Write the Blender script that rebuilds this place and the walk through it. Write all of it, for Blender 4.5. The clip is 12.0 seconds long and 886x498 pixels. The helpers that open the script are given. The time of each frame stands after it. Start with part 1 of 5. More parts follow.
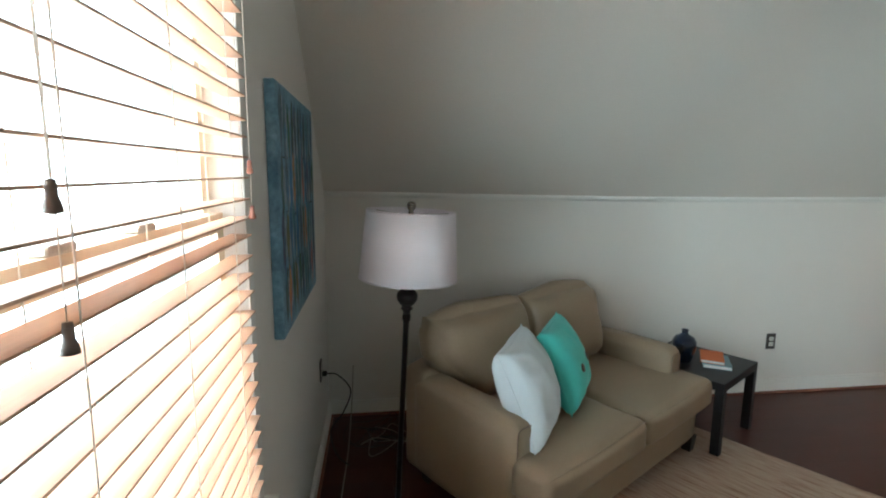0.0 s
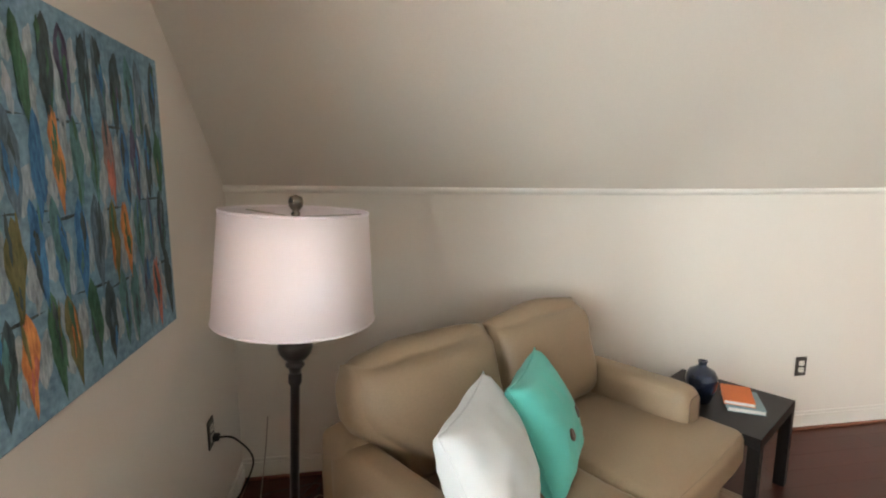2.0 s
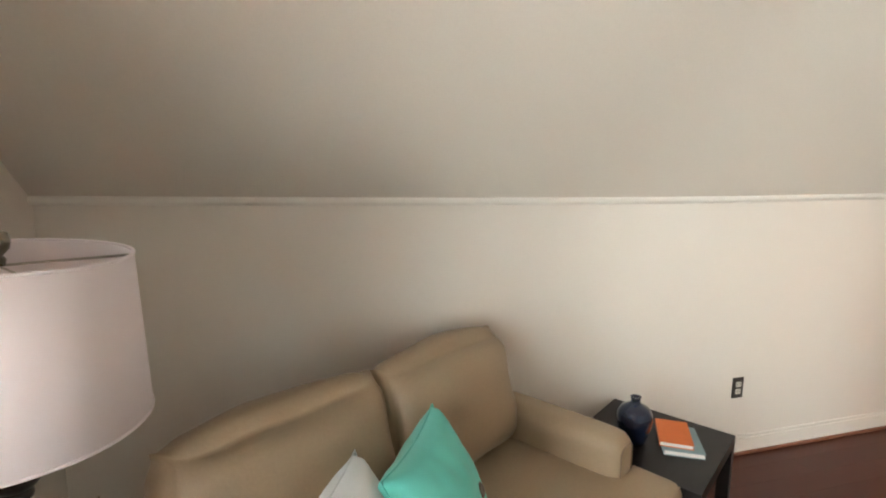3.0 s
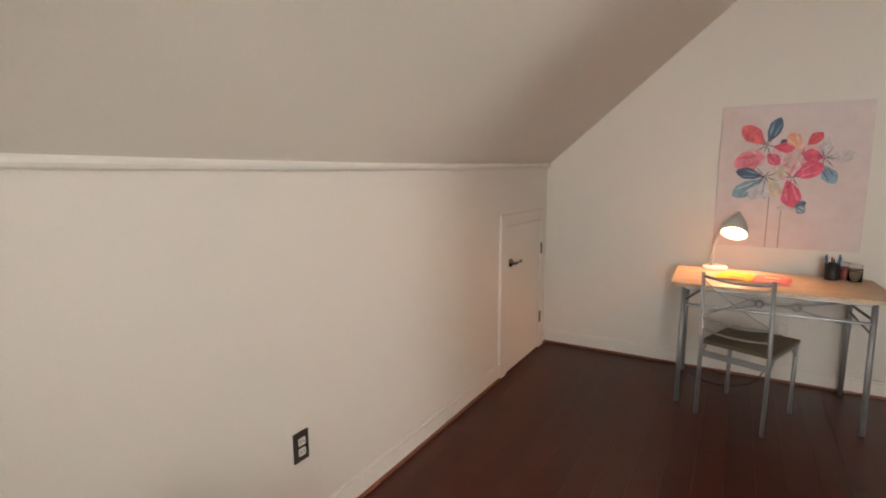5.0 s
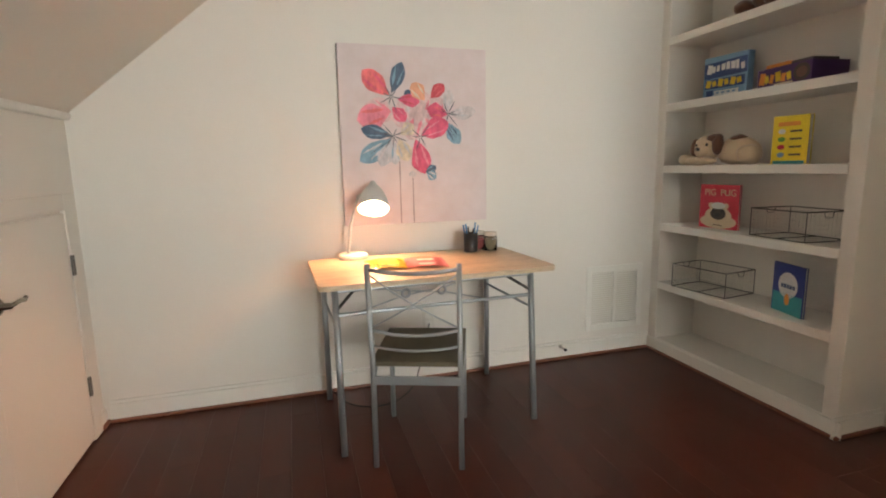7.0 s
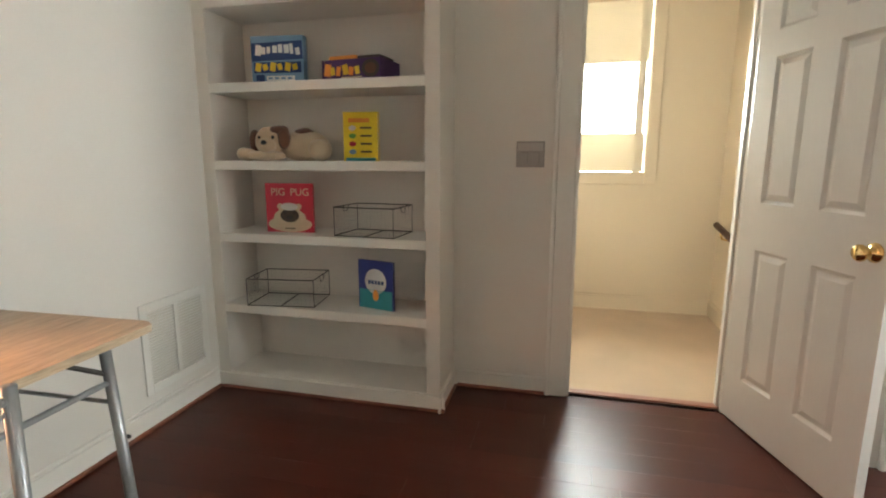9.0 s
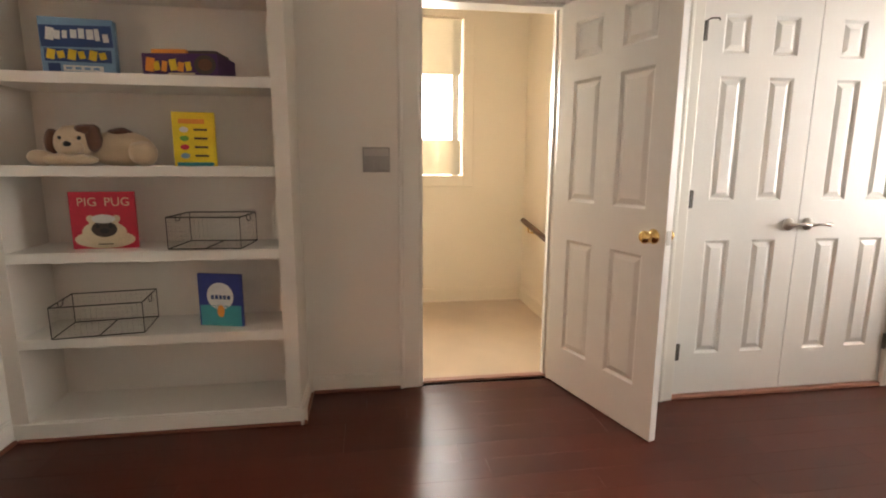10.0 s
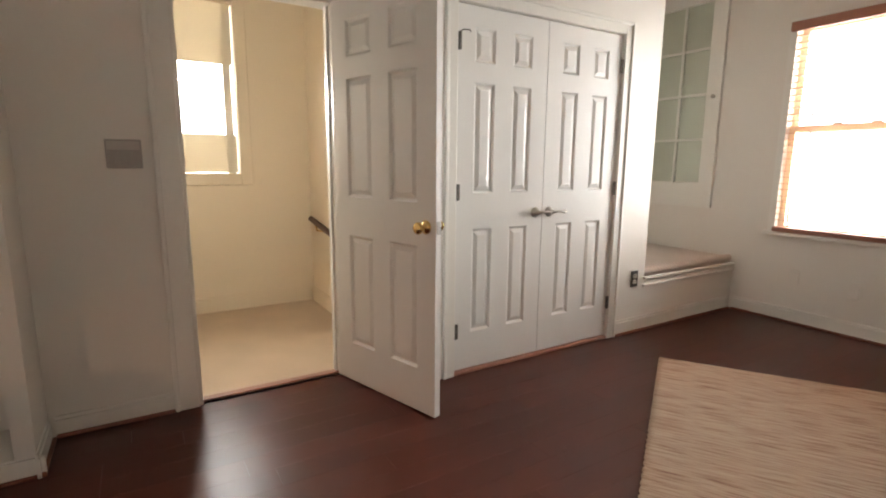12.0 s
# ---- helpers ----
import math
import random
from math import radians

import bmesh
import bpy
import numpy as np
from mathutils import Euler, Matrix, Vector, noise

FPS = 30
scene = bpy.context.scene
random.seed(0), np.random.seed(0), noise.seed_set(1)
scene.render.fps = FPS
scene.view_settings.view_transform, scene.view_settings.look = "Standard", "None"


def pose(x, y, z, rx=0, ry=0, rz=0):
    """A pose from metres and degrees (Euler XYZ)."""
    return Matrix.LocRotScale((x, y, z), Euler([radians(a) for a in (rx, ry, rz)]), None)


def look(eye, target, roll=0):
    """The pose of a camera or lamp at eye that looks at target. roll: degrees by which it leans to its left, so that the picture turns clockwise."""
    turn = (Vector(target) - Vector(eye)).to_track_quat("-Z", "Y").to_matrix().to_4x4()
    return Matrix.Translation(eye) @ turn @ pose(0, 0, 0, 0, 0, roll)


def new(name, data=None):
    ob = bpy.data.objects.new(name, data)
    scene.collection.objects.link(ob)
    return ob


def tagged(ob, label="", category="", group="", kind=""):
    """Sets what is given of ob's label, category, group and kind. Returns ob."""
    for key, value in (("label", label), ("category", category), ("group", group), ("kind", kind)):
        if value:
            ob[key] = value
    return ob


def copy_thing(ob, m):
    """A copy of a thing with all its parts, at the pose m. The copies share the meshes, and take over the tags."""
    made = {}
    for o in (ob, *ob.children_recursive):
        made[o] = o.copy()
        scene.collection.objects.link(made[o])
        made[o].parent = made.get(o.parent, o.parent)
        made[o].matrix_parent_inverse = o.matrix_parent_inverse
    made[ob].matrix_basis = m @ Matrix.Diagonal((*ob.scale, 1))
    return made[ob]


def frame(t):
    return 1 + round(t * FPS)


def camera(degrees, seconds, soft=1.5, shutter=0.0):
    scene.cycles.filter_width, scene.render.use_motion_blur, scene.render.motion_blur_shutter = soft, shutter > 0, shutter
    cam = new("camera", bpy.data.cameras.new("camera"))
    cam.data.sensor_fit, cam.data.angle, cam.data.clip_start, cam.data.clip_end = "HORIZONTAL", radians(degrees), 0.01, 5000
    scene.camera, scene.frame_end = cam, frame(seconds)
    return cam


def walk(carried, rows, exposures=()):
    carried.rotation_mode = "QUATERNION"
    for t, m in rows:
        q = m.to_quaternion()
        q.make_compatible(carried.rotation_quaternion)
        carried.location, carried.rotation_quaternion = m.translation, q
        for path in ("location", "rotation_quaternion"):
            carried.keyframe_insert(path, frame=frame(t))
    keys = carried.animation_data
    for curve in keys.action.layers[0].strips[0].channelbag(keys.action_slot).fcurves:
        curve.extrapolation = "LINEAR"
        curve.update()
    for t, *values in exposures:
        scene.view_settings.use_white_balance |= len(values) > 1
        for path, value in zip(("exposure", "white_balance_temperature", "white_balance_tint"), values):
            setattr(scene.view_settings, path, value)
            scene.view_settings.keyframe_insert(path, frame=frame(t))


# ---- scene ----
cam = camera(83.0, 12.0, soft=2.0)
EXPOSURES = [(0, -0.68, 5600, -3), (1, -0.42, 5850, -1), (1.3, -0.05, 6150, 4), (1.6, 0.2, 6400, 9), (2.5, 0.2, 6900, 10), (4.5, -0.25, 6800, 9), (5, -0.42, 7300, 16), (5.5, -0.32, 7300, 17), (6, -0.2, 7300, 17), (6.5, -0.08, 7100, 13), (7, 0.1, 7000, 9), (9, 0.22, 6700, 6), (9.5, 0.22, 7000, 11), (10, 0.2, 7400, 16), (10.5, 0.1, 7500, 18), (11, 0.0, 7200, 15), (12, -0.17, 7000, 14)]
PATH = [
    (0, (0.144, 0.468, 1.634), (0.405, 2.428, 1.332), 0.5),
    (0.5, (0.209, 0.666, 1.652), (0.475, 2.625, 1.35), 0.4),
    (1, (0.284, 0.864, 1.655), (0.553, 2.823, 1.352), 0.1),
    (1.5, (0.366, 1.031, 1.635), (0.649, 2.988, 1.33), 0.1),
    (2, (0.454, 1.207, 1.576), (0.769, 3.158, 1.269), -0.0),
    (2.5, (0.626, 1.412, 1.615), (1.002, 3.351, 1.3), -0.2),
    (4.3, (1.315, 2.076, 1.509), (2.601, 3.582, 1.228), 0.4),
    (4.5, (1.487, 2.162, 1.474), (2.911, 3.538, 1.193), -0.1),
    (5, (1.802, 2.342, 1.435), (3.504, 3.348, 1.137), -0.2),
    (5.5, (2.182, 2.497, 1.361), (4.065, 3.099, 1.053), -0.7),
    (6, (2.51, 2.626, 1.313), (4.467, 2.875, 0.988), -0.7),
    (6.5, (2.801, 2.722, 1.272), (4.77, 2.575, 0.95), -0.9),
    (7, (3.089, 2.751, 1.236), (4.98, 2.185, 0.914), -1.1),
    (7.2, (3.211, 2.722, 1.248), (5.034, 1.972, 0.915), -1.0),
    (9, (4.022, 2.717, 1.23), (4.489, 0.805, 0.877), 0.1),
    (9.5, (4.139, 2.767, 1.229), (4.212, 0.798, 0.89), 0.2),
    (10, (4.247, 2.802, 1.242), (3.955, 0.853, 0.901), 0.3),
    (10.5, (4.249, 2.831, 1.244), (3.664, 0.949, 0.908), 0.3),
    (11, (4.203, 2.855, 1.244), (3.435, 1.039, 0.904), 0.3),
    (11.5, (4.17, 2.856, 1.235), (3.257, 1.109, 0.894), 0.4),
    (12, (4.165, 2.832, 1.227), (3.139, 1.149, 0.888), 0.5),
]
walk(cam, [(t, look(eye, target, roll)) for t, eye, target, roll in PATH], EXPOSURES)

# ---- light ----
world = bpy.data.worlds.new("sky")
scene.world = world
world.use_nodes = True
wn = world.node_tree.nodes
sky = wn.new("ShaderNodeTexSky")
sky.sky_type = "NISHITA"
sky.sun_disc = False
sky.sun_elevation = radians(48)
sky.sun_rotation = radians(-90)
world.node_tree.links.new(sky.outputs[0], wn["Background"].inputs[0])
wn["Background"].inputs[1].default_value = 0.12

sun = new("sun", bpy.data.lights.new("sun", "SUN"))
sun.data.energy, sun.data.angle, sun.data.color = 2.8, radians(0.5), (1, 0.95, 0.87)
sun.matrix_world = look((-5, 1.3, 8), (-4.05, 1.33, 6.85))


def window_light(name, place, target, w, h, watts, color):
    """Sky light that enters through a window's opening."""
    lamp = new(name, bpy.data.lights.new(name, "AREA"))
    lamp.data.shape, lamp.data.size, lamp.data.size_y = "RECTANGLE", w, h
    lamp.data.energy, lamp.data.color = watts, color
    lamp.matrix_world = look(place, target)
    return lamp


west_sky = window_light("west_window_sky", (-0.40, 1.29, 1.52), (1, 1.29, 1.45), 1.0, 1.56, 120, (0.93, 1.0, 1.03))
west_sky.data.spread = radians(152)
landing_sky = window_light("landing_window_sky", (3.87, -1.64, 1.70), (3.80, 3.7, -0.1), 0.36, 0.53, 19, (0.90, 0.98, 1.0))
landing_sky.data.spread = radians(95)

# ---- materials ----


def material(name, base, rough=0.6, metal=0.0, vary=0.08, scale=6.0, fine=60.0, bump=0.08, sheen=0.0, stretch=(1, 1, 1), coat=0.0,
             per_object=0.0, hue=None, spec=0.5, transmission=0.0, span=0.4, detail=6):
    """A surface with variation at two scales: blotches and grain."""
    m = bpy.data.materials.new(name)
    m.use_nodes = True
    nt = m.node_tree
    n, l = nt.nodes, nt.links
    b = n["Principled BSDF"]
    b.inputs["Roughness"].default_value = rough
    b.inputs["Metallic"].default_value = metal
    b.inputs["Specular IOR Level"].default_value = spec
    b.inputs["Coat Weight"].default_value = coat
    b.inputs["Sheen Weight"].default_value = sheen
    b.inputs["Transmission Weight"].default_value = transmission
    co = n.new("ShaderNodeTexCoord")
    mp = n.new("ShaderNodeMapping")
    mp.inputs["Scale"].default_value = stretch
    l.new(co.outputs["Object"], mp.inputs["Vector"])
    big = n.new("ShaderNodeTexNoise")
    big.inputs["Scale"].default_value, big.inputs["Detail"].default_value = scale, min(4, detail)
    sm = n.new("ShaderNodeTexNoise")
    sm.inputs["Scale"].default_value, sm.inputs["Detail"].default_value = fine, detail
    l.new(mp.outputs[0], big.inputs["Vector"])
    l.new(mp.outputs[0], sm.inputs["Vector"])
    add = n.new("ShaderNodeMath")
    add.operation = "ADD"
    l.new(big.outputs[0], add.inputs[0])
    l.new(sm.outputs[0], add.inputs[1])
    last = add.outputs[0]
    if per_object:
        info = n.new("ShaderNodeObjectInfo")
        ml = n.new("ShaderNodeMath")
        ml.operation = "MULTIPLY_ADD"
        l.new(info.outputs["Random"], ml.inputs[0])
        ml.inputs[1].default_value = per_object
        l.new(last, ml.inputs[2])
        off = n.new("ShaderNodeMath")
        off.operation = "SUBTRACT"
        off.inputs[1].default_value = per_object / 2
        l.new(ml.outputs[0], off.inputs[0])
        last = off.outputs[0]
        shift = n.new("ShaderNodeVectorMath")
        shift.operation = "ADD"
        wide = n.new("ShaderNodeMath")
        wide.operation = "MULTIPLY"
        wide.inputs[1].default_value = 37.0
        l.new(info.outputs["Random"], wide.inputs[0])
        l.new(mp.outputs[0], shift.inputs[0])
        l.new(wide.outputs[0], shift.inputs[1])
        l.new(shift.outputs[0], big.inputs["Vector"])
        l.new(shift.outputs[0], sm.inputs["Vector"])
    ramp = n.new("ShaderNodeMapRange")
    ramp.inputs["From Min"].default_value, ramp.inputs["From Max"].default_value = 1 - span, 1 + span
    l.new(last, ramp.inputs["Value"])
    mix = n.new("ShaderNodeMix")
    mix.data_type = "RGBA"
    dark = [c * (1 - vary) for c in base]
    light = [min(1, c * (1 + vary)) for c in (hue or base)]
    mix.inputs[6].default_value, mix.inputs[7].default_value = (*dark, 1), (*light, 1)
    l.new(ramp.outputs[0], mix.inputs[0])
    l.new(mix.outputs[2], b.inputs["Base Color"])
    if bump:
        bp = n.new("ShaderNodeBump")
        bp.inputs["Strength"].default_value, bp.inputs["Distance"].default_value = bump, 0.004
        l.new(sm.outputs[0], bp.inputs["Height"])
        l.new(bp.outputs[0], b.inputs["Normal"])
    return m


WALL = material("wall_paint", (0.755, 0.715, 0.655), 0.55, vary=0.02, scale=1.2, fine=160, bump=0.05)
LANDING = material("landing_paint", (0.81, 0.70, 0.545), 0.55, vary=0.02, scale=1.2, fine=160, bump=0.05)
CEIL = material("ceiling_paint", (0.735, 0.69, 0.62), 0.7, vary=0.03, scale=0.9, fine=120, bump=0.06)
TRIM = material("trim_paint", (0.78, 0.755, 0.70), 0.32, vary=0.02, scale=2, fine=40, bump=0.02)
DOORW = material("door_paint", (0.78, 0.765, 0.735), 0.36, vary=0.02, scale=2, fine=90, bump=0.03, stretch=(1, 1, 0.2))
PLANK = material("floor_wood", (0.058, 0.0128, 0.0078), 0.31, vary=0.26, scale=0.9, fine=2.2, bump=0.0, stretch=(0.35, 4, 4),
                 per_object=0.55, hue=(0.070, 0.0158, 0.0094), spec=0.24, span=1.0, detail=1.5)
SHOE = material("shoe_wood", (0.20, 0.07, 0.038), 0.4, vary=0.2, scale=5, fine=40, bump=0.03)
SILL_WOOD = material("threshold_wood", (0.36, 0.17, 0.12), 0.4, vary=0.15, scale=5, fine=40, bump=0.03)
CARPET = material("carpet", (0.56, 0.41, 0.27), 0.95, vary=0.14, scale=3, fine=260, bump=0.6, sheen=0.3)
SEATPAD = material("seat_carpet", (0.52, 0.42, 0.35), 0.95, vary=0.12, scale=4, fine=240, bump=0.6, sheen=0.3)
SOFA = material("sofa_leather", (0.335, 0.254, 0.168), 0.5, vary=0.07, scale=3, fine=110, bump=0.16)
PIPING = material("sofa_piping", (0.23, 0.16, 0.11), 0.55, vary=0.1, scale=5, fine=90, bump=0.1)
FOOT = material("dark_wood_foot", (0.02, 0.014, 0.011), 0.4, vary=0.2, scale=8, fine=60, bump=0.03)
WHITE_CLOTH = material("white_cloth", (0.72, 0.79, 0.82), 0.85, vary=0.03, scale=5, fine=320, bump=0.25, sheen=0.2)
TURQ_CLOTH = material("turquoise_cloth", (0.12, 0.60, 0.52), 0.85, vary=0.06, scale=5, fine=320, bump=0.25, sheen=0.2)
BUTTON = material("button", (0.09, 0.05, 0.035), 0.35, vary=0.3, scale=30, fine=90)
BLACKWOOD = material("black_brown_wood", (0.012, 0.010, 0.010), 0.42, vary=0.3, scale=6, fine=60, bump=0.05, stretch=(1, 6, 1), spec=0.25)
LAMPMETAL = material("dark_bronze", (0.012, 0.009, 0.009), 0.3, 0.4, vary=0.2, scale=12, fine=60)
NICKEL = material("brushed_nickel", (0.50, 0.47, 0.43), 0.3, 1.0, vary=0.08, scale=12, fine=140, bump=0.02)
FINIAL = material("aged_nickel", (0.24, 0.215, 0.18), 0.25, 1.0, vary=0.1, scale=12, fine=140, bump=0.02)
BRASS = material("polished_brass", (0.80, 0.58, 0.25), 0.14, 1.0, vary=0.06, scale=12, fine=80, bump=0.0)
GREYMETAL = material("grey_tube", (0.34, 0.355, 0.365), 0.38, 0.55, vary=0.08, scale=10, fine=90, bump=0.02)
DARKMETAL = material("dark_hinge", (0.12, 0.11, 0.10), 0.4, 0.7, vary=0.2, scale=20, fine=90)
OAK = material("light_oak", (0.46, 0.345, 0.225), 0.42, vary=0.26, scale=3, fine=24, bump=0.05, stretch=(14, 0.9, 9), hue=(0.57, 0.44, 0.30))
RAILWOOD = material("rail_wood", (0.12, 0.048, 0.024), 0.6, vary=0.2, scale=5, fine=40, bump=0.03)
SASHWOOD = material("sash_wood", (0.86, 0.73, 0.56), 0.4, vary=0.08, scale=4, fine=40, bump=0.03)
SEATWOOD = material("olive_seat", (0.115, 0.095, 0.062), 0.45, vary=0.2, scale=4, fine=40, bump=0.05, stretch=(1, 8, 1))
BLINDWOOD = material("blind_wood", (0.60, 0.36, 0.23), 0.45, vary=0.12, scale=4, fine=40, bump=0.04, stretch=(8, 0.6, 8))
VALANCE = material("valance_wood", (0.33, 0.14, 0.09), 0.4, vary=0.15, scale=4, fine=40, bump=0.04, stretch=(8, 0.6, 8))
TASSEL = material("tassel_wood", (0.12, 0.085, 0.065), 0.5, vary=0.2, scale=20, fine=90)
NAVY = material("navy_glaze", (0.006, 0.016, 0.042), 0.08, vary=0.2, scale=6, fine=60, bump=0.0, coat=0.6)
ORANGE = material("orange_cover", (0.62, 0.14, 0.025), 0.6, vary=0.08, scale=8, fine=120)
PAPER = material("paper", (0.72, 0.72, 0.70), 0.8, vary=0.05, scale=10, fine=200)
TEAL = material("teal_cover", (0.20, 0.30, 0.33), 0.6, vary=0.08, scale=8, fine=120)
PLATE = material("dark_plate", (0.045, 0.036, 0.030), 0.4, vary=0.15, scale=20, fine=90)
IVORY = material("ivory_plastic", (0.70, 0.67, 0.60), 0.4, vary=0.04, scale=20, fine=90)
GREYPLATE = material("grey_plate", (0.36, 0.335, 0.31), 0.4, vary=0.06, scale=20, fine=90)
CORD = material("black_cord", (0.01, 0.01, 0.01), 0.5, vary=0.2, scale=20, fine=90)
BLINDCORD = material("blind_cord", (0.78, 0.70, 0.60), 0.7, vary=0.06, scale=20, fine=90)
CORDW = material("white_cord", (0.30, 0.25, 0.20), 0.5, vary=0.1, scale=20, fine=90)
WIRE = material("wire", (0.045, 0.042, 0.038), 0.45, 0.7, vary=0.2, scale=30, fine=120)
BLACKP = material("black_plastic", (0.012, 0.012, 0.014), 0.35, vary=0.2, scale=20, fine=90)
BLUEPEN = material("blue_pen", (0.03, 0.20, 0.42), 0.35, vary=0.1, scale=20, fine=90)
LAMPWHITE = material("lamp_enamel", (0.62, 0.62, 0.60), 0.35, vary=0.04, scale=10, fine=90)
CORK = material("jar_lid", (0.60, 0.54, 0.47), 0.85, vary=0.2, scale=30, fine=160, bump=0.3)
PINK = material("pink_fill", (0.62, 0.14, 0.17), 0.6, vary=0.2, scale=60, fine=160)
TAN = material("tan_fill", (0.42, 0.33, 0.23), 0.7, vary=0.25, scale=60, fine=160)
PLUSH = material("cream_plush", (0.56, 0.43, 0.29), 0.95, vary=0.12, scale=12, fine=240, bump=0.8, sheen=0.4)
PLUSHB = material("brown_plush", (0.12, 0.05, 0.028), 0.95, vary=0.2, scale=12, fine=240, bump=0.8, sheen=0.4)
CANVAS_SIDE = material("canvas_teal", (0.10, 0.215, 0.32), 0.75, vary=0.35, scale=9, fine=60, bump=0.2, hue=(0.21, 0.35, 0.45))
STEM = material("stem_paint", (0.40, 0.31, 0.30), 0.7, vary=0.3, scale=12, fine=60)
CANVAS_PINK = material("canvas_pink", (0.69, 0.565, 0.55), 0.8, vary=0.05, scale=2.2, fine=14, bump=0.05, hue=(0.72, 0.63, 0.63))


def plain(name, c, rough=0.6):
    return material(name, c, rough, vary=0.16, scale=14, fine=120, bump=0.08)


def glass(name, color=(1, 1, 1), rough=0.02):
    m = bpy.data.materials.new(name)
    m.use_nodes = True
    b = m.node_tree.nodes["Principled BSDF"]
    b.inputs["Base Color"].default_value = (*color, 1)
    b.inputs["Transmission Weight"].default_value = 1
    b.inputs["Roughness"].default_value = rough
    b.inputs["IOR"].default_value = 1.45
    return m


GLASS = glass("clear_glass")


def thin_glass(name, tint, gloss):
    """A thin pane: nearly clear, with a weak reflection."""
    m = bpy.data.materials.new(name)
    m.use_nodes = True
    nt = m.node_tree
    n, l = nt.nodes, nt.links
    clear, shine, mx = n.new("ShaderNodeBsdfTransparent"), n.new("ShaderNodeBsdfGlossy"), n.new("ShaderNodeMixShader")
    clear.inputs[0].default_value = (*tint, 1)
    shine.inputs["Roughness"].default_value = 0.06
    mx.inputs[0].default_value = gloss
    l.new(clear.outputs[0], mx.inputs[1])
    l.new(shine.outputs[0], mx.inputs[2])
    l.new(mx.outputs[0], n["Material Output"].inputs[0])
    return m


GLASSG = thin_glass("old_glass", (0.93, 0.96, 0.93), 0.07)


def cloth_shade(name, base, through_share):
    """Cloth that lets some light through."""
    m = bpy.data.materials.new(name)
    m.use_nodes = True
    nt = m.node_tree
    n, l = nt.nodes, nt.links
    b, out = n["Principled BSDF"], n["Material Output"]
    b.inputs["Base Color"].default_value = (*base, 1)
    b.inputs["Roughness"].default_value = 0.95
    b.inputs["Specular IOR Level"].default_value = 0.05
    tr = n.new("ShaderNodeBsdfTranslucent")
    tr.inputs[0].default_value = (*base, 1)
    mx = n.new("ShaderNodeMixShader")
    mx.inputs[0].default_value = through_share
    wv = n.new("ShaderNodeTexNoise")
    wv.inputs["Scale"].default_value = 300
    bp = n.new("ShaderNodeBump")
    bp.inputs["Strength"].default_value, bp.inputs["Distance"].default_value = 0.15, 0.002
    l.new(wv.outputs[0], bp.inputs["Height"])
    l.new(bp.outputs[0], b.inputs["Normal"])
    l.new(b.outputs[0], mx.inputs[1])
    l.new(tr.outputs[0], mx.inputs[2])
    l.new(mx.outputs[0], out.inputs[0])
    return m


SHADE = cloth_shade("lamp_linen", (0.92, 0.86, 0.88), 0.27)
ROLLER = cloth_shade("roller_cloth", (0.82, 0.77, 0.66), 0.24)


def glow(name, color, strength):
    m = bpy.data.materials.new(name)
    m.use_nodes = True
    b = m.node_tree.nodes["Principled BSDF"]
    b.inputs["Emission Color"].default_value = (*color, 1)
    b.inputs["Emission Strength"].default_value = strength
    return m


BULB = glow("lit_bulb", (1.0, 0.72, 0.45), 30)


def rug_material():
    """Slubby jute: fine cross threads in uneven tan and brown."""
    m = material("jute", (0.36, 0.265, 0.175), 0.9, vary=0.15, scale=9, fine=120, bump=0.3, stretch=(1, 1, 1))
    nt = m.node_tree
    n, l = nt.nodes, nt.links
    b = n["Principled BSDF"]
    co = n.new("ShaderNodeTexCoord")
    mp = n.new("ShaderNodeMapping")
    mp.inputs["Scale"].default_value = (190, 5, 1)
    l.new(co.outputs["Object"], mp.inputs["Vector"])
    ns = n.new("ShaderNodeTexNoise")
    ns.inputs["Scale"].default_value, ns.inputs["Detail"].default_value = 1.0, 3
    l.new(mp.outputs[0], ns.inputs["Vector"])
    rp = n.new("ShaderNodeValToRGB")
    e = rp.color_ramp.elements
    e[0].position, e[0].color = 0.32, (0.20, 0.09, 0.06, 1)
    e[1].position, e[1].color = 0.68, (0.56, 0.42, 0.31, 1)
    for at, tone in ((0.40, (0.35, 0.21, 0.145, 1)), (0.48, (0.49, 0.35, 0.25, 1))):
        e.new(at).color = tone
    l.new(ns.outputs[0], rp.inputs[0])
    l.new(rp.outputs[0], b.inputs["Base Color"])
    bp = n.new("ShaderNodeBump")
    bp.inputs["Strength"].default_value, bp.inputs["Distance"].default_value = 0.7, 0.004
    l.new(ns.outputs[0], bp.inputs["Height"])
    l.new(bp.outputs[0], b.inputs["Normal"])
    return m


JUTE = rug_material()

# ---- mesh helpers ----


def part(name, bm, mat, parent=None, label="", smooth=False):
    me = bpy.data.meshes.new(name)
    bm.normal_update()
    bm.to_mesh(me)
    bm.free()
    for m in (mat if isinstance(mat, (list, tuple)) else [mat]):
        me.materials.append(m)
    if smooth:
        me.polygons.foreach_set("use_smooth", [True] * len(me.polygons))
    ob = new(name, me)
    if parent:
        ob.parent = parent
    if label:
        ob["label"] = label
    return ob


def thing(name, m, label, category, group="", kind=""):
    e = new(name)
    e.empty_display_size = 0.1
    e.matrix_basis = m
    return tagged(e, label, category, group, kind)


def structure(name, bm, mat, label, category):
    return tagged(part(name, bm, mat), label, category, kind="structure")


